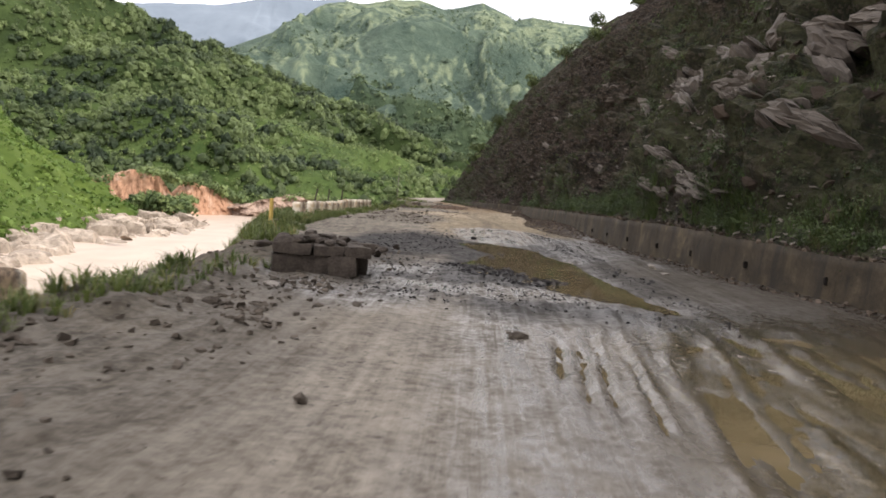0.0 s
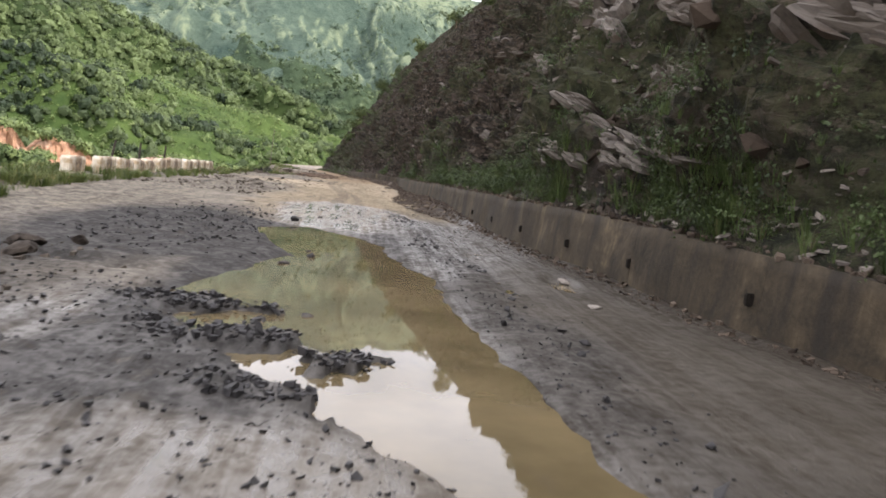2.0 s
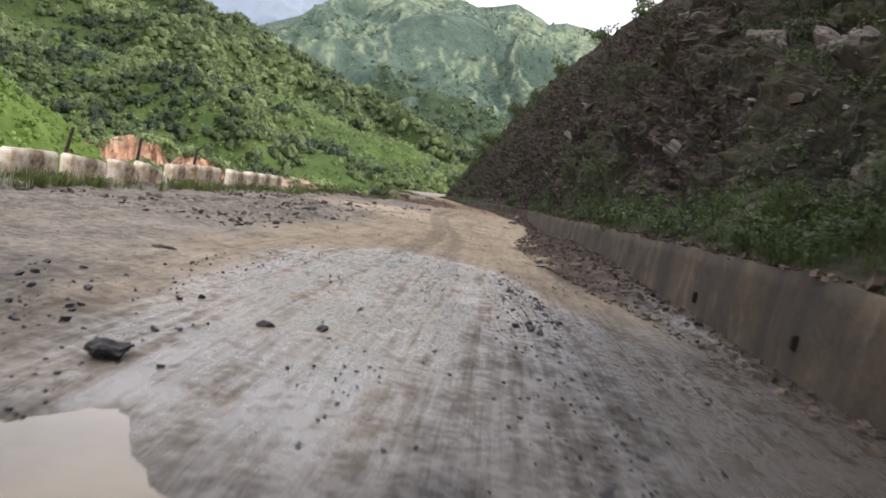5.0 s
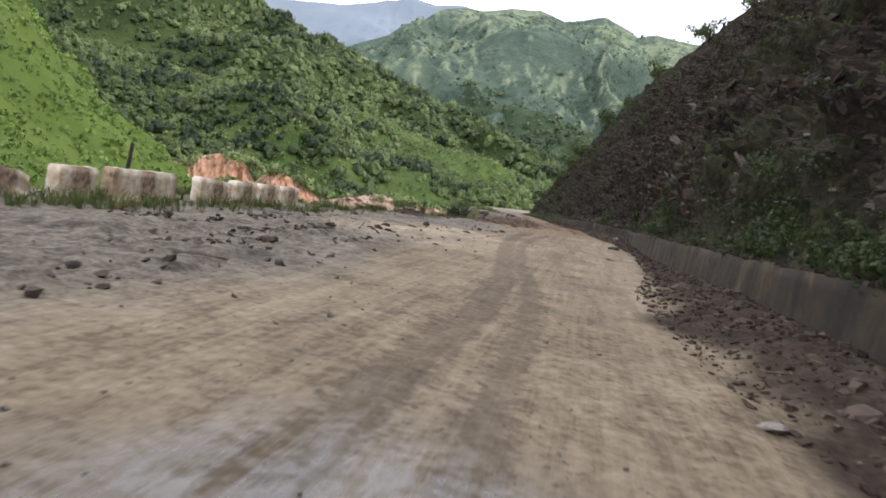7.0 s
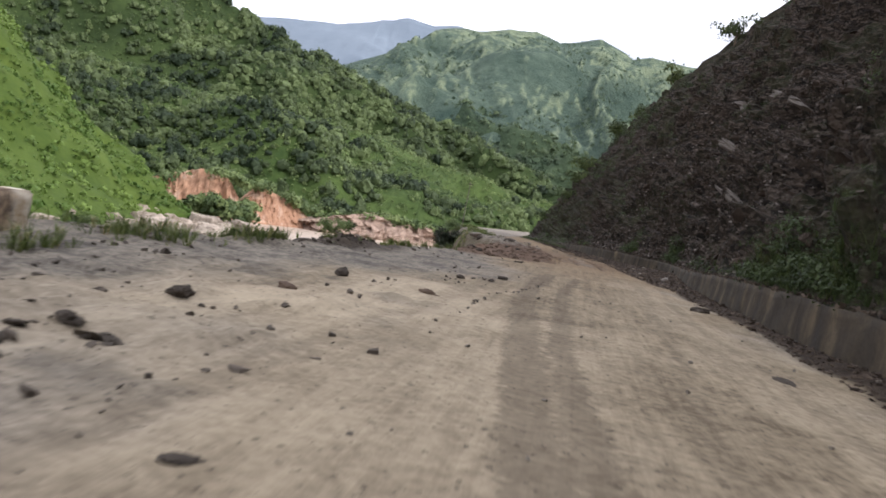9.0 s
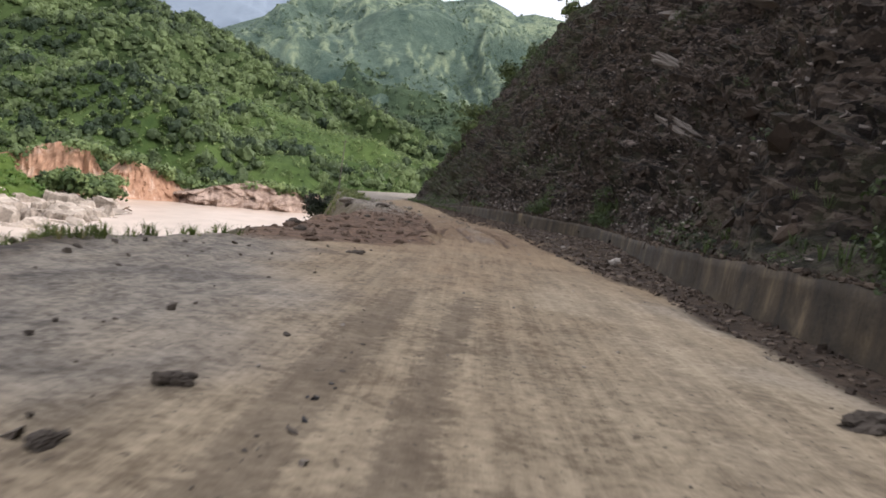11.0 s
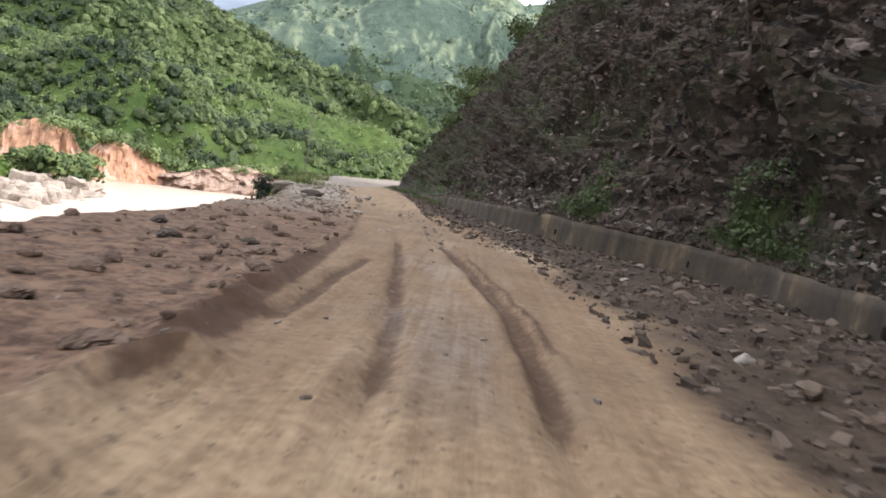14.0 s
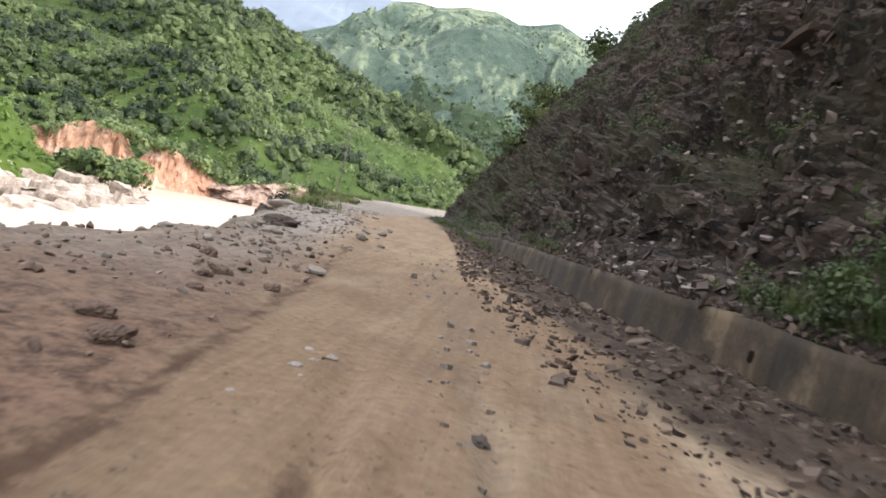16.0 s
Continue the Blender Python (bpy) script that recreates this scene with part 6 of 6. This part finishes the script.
scatter("clods", 3200, -8.6, -2.2, 46, 71, 0.03, 0.24, 4.0, 633, m_clod, "rows of dark churned clods and stones along the road", "clods",
        lambda x, y: smooth(-2.4, -3.6, x) * smooth(0.0, 0.5, fbm(x * 1.1, y * 0.35, 634, 3)), flat=0.42)
scatter("clods", 5200, -6.8, -1.0, 1, 15, 0.02, 0.20, 4.0, 637, m_clod, "churned dark clods and stones along the road's verge", "clods",
        lambda x, y: smooth(-1.0, -2.4, x) * smooth(-0.1, 0.45, fbm((x + 0.2 * y) * 1.3, y * 0.4, 638, 3)), flat=0.4)
scatter("clods", 900, -4.6, 0.6, 74, 92, 0.015, 0.06, 2.5, 639, m_clod, "crumbled earth along a crack in the clay", "clods",
        lambda x, y: smooth(0.16, 0.03, np.abs(x - np.interp(y, CRACK_Y, CRACK_X) + 0.12 * vnoise(y * 2.0, 0 * y, 640))))
# Black crumbs along the crack line stand in for the shade inside it.
scatter("crack_shade", 1500, -2.6, -0.6, 76.2, 89, 0.012, 0.05, 1.6, 649, m_tar, "dark crumbling edge of a long crack in the clay", "clods",
        lambda x, y: smooth(0.06, 0.015, np.abs(x - np.interp(y, CRACK_Y, CRACK_X) + 0.12 * vnoise(y * 2.0, 0 * y, 640))))
scatter("clods", 2600, -7, -1.2, 1, 24, 0.012, 0.12, 5.5, 621, m_clod, "dark clods of mud and stone littering the road's river side", "clods",
        lambda x, y: smooth(-1.2, -3.4, x - 0.05 * (y - 8)))
scatter("debris", 900, -10.4, -7.6, 85.5, 98.5, 0.04, 0.30, 3.2, 643, m_clod, "dark low heap of broken earth and stone on the river edge", "rubble",
        lambda x, y: smooth(1.05, 0.4, np.hypot((x + 9.0) / 1.3, (y - 92) / 6.2)))
scatter("tarmac_crumbs", 1500, 3.0, 5.2, 15, 44, 0.03, 0.13, 3.0, 645, m_tar, "dark lumps of tarmac in a ragged line beside the puddle", "rubble",
        lambda x, y: smooth(0.55, 0.1, np.abs(x - 4.05 + 0.035 * (y - 20) + 0.25 * vnoise(y * 0.3, 0 * y, 646))) * smooth(-0.3, 0.4, fbm(x * 2, y * 0.7, 647, 2)))
scatter("mud_stones", 8500, -11, -0.5, 103, 150, 0.015, 0.20, 6.5, 623, m_redstone, "brown mud-covered stones lying in the slide debris", "stones",
        lambda x, y: smooth(-0.1, 0.5, MUD_EDGE(y) - x) * np.clip(0.45 + fbm(x * 0.5, y * 0.5, 624, 3), 0.1, 1))
scatter("grey_stones", 8500, -20, -3, 132, 182, 0.02, 0.17, 4.5, 625, m_pebble, "grey broken stones along the river edge of the road", "stones",
        lambda x, y: smooth(-0.2, 1.0, MUD_EDGE(y) - x))
scatter("gravel", 2200, -4, 6, 40, 160, 0.012, 0.08, 5.0, 627, m_pebble, "small stones scattered on the dirt road", "gravel", lambda x, y: 0.5 + 0 * x)

def clod_mesh(name, seed, mat):
    """A crumbling clod with broken humps on it, about a unit long, resting on z = 0."""
    r = random.Random(seed)
    humps = [(Vector((0, 0, 0.02)), 0.36)] + [(Vector((r.gauss(0, 0.19), r.gauss(0, 0.15), r.uniform(-0.05, 0.18))), r.uniform(0.12, 0.25)) for _ in range(9)]
    bm = bmesh.new()
    bmesh.ops.create_icosphere(bm, subdivisions=4, radius=1)
    for v in bm.verts:
        d = v.co.normalized()
        far = 0.12
        for at, big in humps:
            along = at.dot(d)
            inside = big * big - (at.length_squared - along * along)
            if inside > 0:
                far = max(far, along + math.sqrt(inside))
        far *= 1 + 0.20 * noise.noise(d * 2.4 + Vector((seed, 0, 0))) + 0.20 * noise.noise(d * 6.5 + Vector((0, seed, 0)))
        v.co = Vector((d.x, d.y * 0.85, d.z * 0.75)) * far + Vector((0, 0, 0.12))
    me = bpy.data.meshes.new(name)
    bm.to_mesh(me)
    bm.free()
    me.materials.append(mat)
    return me


# single stones: x, y, length, width, height, kind
m_white = mottled("pale quartz stone", (0.085, 0.073, 0.06), (0.30, 0.27, 0.235), 4, 30, 0.8, 0.5, 0.01)
KINDS = {"w": (m_white, "pale broken stone lying on the dirt road"), "d": (m_clod, "dark muddy stone lying on the dirt road"), "b": (m_redstone, "brown mud-covered stone lying in slide debris"), "t": (m_tar, "black lump of broken tarmac on the wet road")}
stones = {k: [stone_mesh("stone", 30 + 7 * j + ord(k), (1.0, 0.8, 0.6), 3, KINDS[k][0], 1.0) for j in range(3)] for k in KINDS}
STONES = [(0.71, 10.45, 0.34, 0.28, 0.2, "d"), (-3.4, 13.4, 0.4, 0.3, 0.14, "w"), (-3.65, 11.2, 0.4, 0.3, 0.22, "d"), (-3.0, 14.3, 0.3, 0.25, 0.14, "d"), (5.68, 23.4, 0.3, 0.2, 0.1, "w"), (5.97, 26.5, 0.34, 0.24, 0.12, "w"),
          (0.65, 25.2, 0.26, 0.2, 0.24, "t"), (1.0, 26.6, 0.2, 0.15, 0.2, "t"), (0.9, 27.4, 0.22, 0.15, 0.2, "t"), (1.35, 27.2, 0.2, 0.14, 0.2, "t"), (0.0, 34.6, 0.4, 0.28, 0.2, "t"), (0.6, 36.5, 0.2, 0.15, 0.1, "t"), (1.1, 36.8, 0.2, 0.14, 0.1, "t"),
          (-2.2, 40.6, 0.5, 0.24, 0.1, "d"), (4.1, 50.2, 0.42, 0.3, 0.1, "w"), (-3.8, 54.6, 1.1, 0.5, 0.14, "d"), (-4.2, 58.5, 0.6, 0.4, 0.25, "d"), (-4.9, 63.8, 0.5, 0.35, 0.2, "d"), (-4.8, 69.7, 0.4, 0.3, 0.2, "d"),
          (-2.2, 67.1, 0.34, 0.28, 0.1, "d"), (-4.2, 69.5, 0.5, 0.34, 0.14, "d"), (-5.3, 72.9, 0.45, 0.38, 0.28, "d"), (-4.9, 75.9, 0.5, 0.34, 0.22, "b"), (-5.0, 79.5, 0.5, 0.42, 0.34, "d"), (-3.0, 79.2, 0.46, 0.30, 0.2, "b"),
          (-2.4, 86.4, 0.32, 0.26, 0.2, "d"), (-2.2, 88.0, 0.34, 0.26, 0.22, "d"), (3.5, 76.1, 0.7, 0.5, 0.14, "d"), (4.2, 89.6, 1.0, 0.5, 0.3, "d"), (5.0, 107.9, 0.55, 0.4, 0.36, "w"), (4.41, 117.4, 0.42, 0.22, 0.16, "w"),
          (4.6, 126.1, 0.4, 0.28, 0.12, "w"), (5.6, 129.2, 0.36, 0.26, 0.14, "w"), (-2.5, 120.4, 0.85, 0.55, 0.3, "b"), (-4.2, 120.8, 0.6, 0.45, 0.32, "d"), (-1.9, 110.9, 0.5, 0.4, 0.3, "b"), (-1.7, 113.2, 0.6, 0.45, 0.26, "b"), (-3.0, 121.5, 0.45, 0.35, 0.24, "d"),
          (-5.2, 122.9, 0.6, 0.4, 0.3, "d"), (-3.05, 124.2, 0.5, 0.3, 0.2, "b"), (0.1, 129.6, 0.34, 0.24, 0.16, "d"), (-1.7, 130.4, 0.16, 0.13, 0.06, "w"), (-1.5, 131.0, 0.14, 0.12, 0.06, "w"), (-1.62, 130.8, 0.12, 0.09, 0.05, "w"), (-1.8, 131.3, 0.13, 0.1, 0.05, "w"), (-1.55, 130.1, 0.1, 0.08, 0.04, "w"), (-1.85, 129.2, 0.12, 0.1, 0.04, "w"), (-3.1, 129.6, 0.55, 0.4, 0.3, "b"), (-3.6, 130.3, 0.5, 0.36, 0.26, "b"), (-3.2, 134.2, 0.42, 0.3, 0.2, "b"),
          (-7.0, 146.4, 1.3, 0.9, 0.6, "d"), (-7.7, 143.6, 1.3, 0.8, 0.4, "w"), (-6.2, 110.0, 0.6, 0.5, 0.4, "d"), (-5.4, 107.6, 0.55, 0.5, 0.36, "d"), (-4.6, 112.2, 0.6, 0.45, 0.3, "b"), (-12.6, 165.0, 3.2, 1.8, 0.6, "w"), (-11.6, 158.6, 1.2, 1.0, 1.0, "d"), (0.6, 126.0, 0.4, 0.2, 0.08, "d")]
for kind in "db":
    stones[kind] = [clod_mesh("stone", 230 + 9 * j + ord(kind), KINDS[kind][0]) for j in range(5)]
for me in stones["t"]:
    me.shade_flat()
for k, (x, y, a, b, h, kind) in enumerate(STONES):
    ob = tagged(new("stone", stones[kind][k % len(stones[kind])]), KINDS[kind][1], "stone", "loose stones on the road")
    ob.matrix_world = Matrix.LocRotScale((x, y, height(x, y) - 0.02), Euler((0.1 * math.sin(k), 0.1 * math.cos(2 * k), 1.7 * k)), (a, b, h / 0.75))

# larger stones, each lying by itself
KINDS["g"] = (m_pebble, "grey broken stone on the river edge of the road")
KINDS["s"] = (m_rubble, "brown angular stone fallen at the foot of the wall")
for kind in "gs":
    stones[kind] = [stone_mesh("stone", 130 + 7 * j + ord(kind), (1.0, 0.8, 0.55), 2, KINDS[kind][0], 1.0) for j in range(3)]
    for me in stones[kind]:
        me.shade_flat()
q = random.Random(77)
for kind, number, group in (("b", 150, "stones in the slide mud"), ("g", 90, "grey stones by the river edge"), ("s", 70, "stones fallen below the wall"), ("d", 22, "dark stones on the road's river side")):
    done = 0
    while done < number:
        if kind == "b":
            y = q.choice([q.uniform(104, 142), q.uniform(104, 122)])
            x = float(MUD_EDGE(y)) - 0.3 - 6.0 * q.random() ** 1.2
        elif kind == "g":
            y = q.uniform(136, 176)
            x = float(MUD_EDGE(y)) + 1.0 - 6.5 * q.random()
        elif kind == "s":
            y = q.choice([q.uniform(50, 66), q.uniform(98, 150), q.uniform(104, 140)])
            x = float(WALL(y)) - 0.15 - 2.2 * q.random() ** 1.4
        else:
            y = q.uniform(46, 102)
            x = -2.5 - 6.5 * q.random()
        if x < float(EDGE(y)) - 0.4:
            continue
        a = (0.20 if kind == "b" else 0.16 if kind == "g" else 0.13) + 0.32 * q.random() ** 2.6
        ob = tagged(new("stone", stones[kind][done % len(stones[kind])]), KINDS[kind][1], "stone", group)
        ob.matrix_world = Matrix.LocRotScale((x, y, height(x, y) - 0.02), Euler((0.15 * q.gauss(0, 1), 0.15 * q.gauss(0, 1), 6.28 * q.random())), (a, a * (0.6 + 0.4 * q.random()), a * (0.6 + 0.4 * q.random())))
        done += 1

# ---- roadside grass ----
def grass_strip(n, x0, x1, y0, y1, seed, tall, label, per=11, mat=None):
    q = np.random.default_rng(seed)
    y = y0 + (y1 - y0) * q.random(n)
    x = x0(y) + (x1(y) - x0(y)) * q.random(n)
    ok = q.random(n) < np.clip(0.5 + fbm(x * 0.5, y * 0.4, seed + 1, 3), 0.05, 1)
    x, y = x[ok], y[ok]
    v, f, tone = grass_blades(np.stack([x, y, near_height(x, y)], -1), tall, per, seed + 2, 1.2, 0.010)
    stuff("grass", v, f, mat or m_grass, label, "grass", tone)


grass_strip(2600, lambda y: EDGE(y) - 3.0, lambda y: EDGE(y) + 1.5, 2, 16.5, 631, 0.30, "rank green and yellow grass on the river edge of the road")
grass_strip(7500, lambda y: EDGE(y) - 1.0, lambda y: EDGE(y) + np.interp(y, [22, 36, 48, 76, 84], [1.0, 2.0, 3.6, 3.4, 0.8]), 22, 86, 641, 0.42, "green grass growing round the parapet blocks")
grass_strip(900, lambda y: EDGE(y) - 2.5, lambda y: EDGE(y) + 0.4, 86, 104, 651, 0.35, "sparse grass on the river edge of the road")
grass_strip(2600, lambda y: EDGE(y) - 5, lambda y: EDGE(y) + 2.5, 166, 235, 661, 0.6, "green verge where the road bends")
# This verge takes the grass colour that is darkened for shade.
grass_strip(700, lambda y: WALL(y) - 0.8, lambda y: WALL(y) + 0.6, 160, 215, 671, 0.4, "green verge below the hillside", mat=m_shadegrass)

# ---- bush, pole and cables by the bend ----
def bush(x, y, z, wide, tall, seed, mat, label):
    q = np.random.default_rng(seed)
    cs = np.stack([q.normal(size=12) * wide * 0.35, q.normal(size=12) * wide * 0.35, tall * (0.15 + 0.6 * q.random(12))], -1)
    v, f, tone = leaf_clumps(cs, (wide * (0.22 + 0.16 * q.random(12)))[:, None] * np.ones(3), 200, 0.13, seed + 1)
    me = mesh_of("bush", v, f, mat, False)
    attribute(me, "tone", tone)
    ob = tagged(new("bush", me), label, "bush", "bushes along the river edge")
    ob.location = (x, y, z)


m_thicket = toned("dark thicket leaves", (0.005, 0.008, 0.004), (0.026, 0.034, 0.013))
bush(-20.0, 197.0, -4.4, 4.2, 4.6, 681, m_thicket, "dark round bush at the edge of the river bank")
bush(-21.6, 199.5, -5.0, 3.4, 4.4, 683, m_thicket, "dark round bush at the edge of the river bank")
bush(-22.3, 209, -1.2, 2.4, 2.4, 685, m_scrub, "leafy green bush beside the utility pole")
for k, (y, d) in enumerate(((88, 0.8), (92, 0.6), (84, 1.2), (80, 1.0))):
    bush(float(EDGE(y)) - d, y, height(float(EDGE(y)) - d, y) - 0.1, 0.9, 0.8, 690 + k, m_scrub, "low leafy bush on the river edge")

m_wood = mottled("grey pole wood", (0.06, 0.05, 0.042), (0.20, 0.175, 0.15), 3, 25, 0.9, 0.5, 0.01)
pole = tagged(new("utility_pole"), "slim dark utility pole at the bend of the road", "pole")
pole.matrix_world = Matrix.Translation((-21.9, 213, height(-21.9, 213) - 0.3)) @ Matrix.Rotation(radians(1.5), 4, "Y")
bm = bmesh.new()
bmesh.ops.create_cone(bm, cap_ends=True, segments=12, radius1=0.10, radius2=0.06, depth=9.0, matrix=Matrix.Translation((0, 0, 4.5)))
part("shaft", bm, m_wood, pole)
bm = bmesh.new()
bmesh.ops.create_cube(bm, size=1, matrix=Matrix.Translation((0, 0, 8.5)) @ Matrix.Diagonal((1.1, 0.08, 0.1, 1)))
part("crossarm", bm, m_post, pole)

m_yellow = mottled("faded yellow paint", (0.30, 0.20, 0.05), (0.55, 0.40, 0.12), 4, 30, 0.8, 0.4, 0.01)
bm = bmesh.new()
bmesh.ops.create_cone(bm, cap_ends=True, segments=10, radius1=0.09, radius2=0.08, depth=1.3, matrix=Matrix.Translation((0, 0, 0.5)))
ob = part("marker_post", bm, m_yellow, None)
tagged(ob, "faded yellow marker post in the roadside grass", "post")
ob.location = (-8.6, 33.0, height(-8.6, 33.0))

scatter("gravel", 1500, -4.5, 2.5, 126, 152, 0.02, 0.12, 3.5, 629, m_pebble, "loose stones in a line between the wheel tracks", "gravel",
        lambda x, y: smooth(0.55, 0.1, np.abs(x - np.interp(y, [129.8, 133.5, 141.0], [0.1, -0.5, -1.9]))))
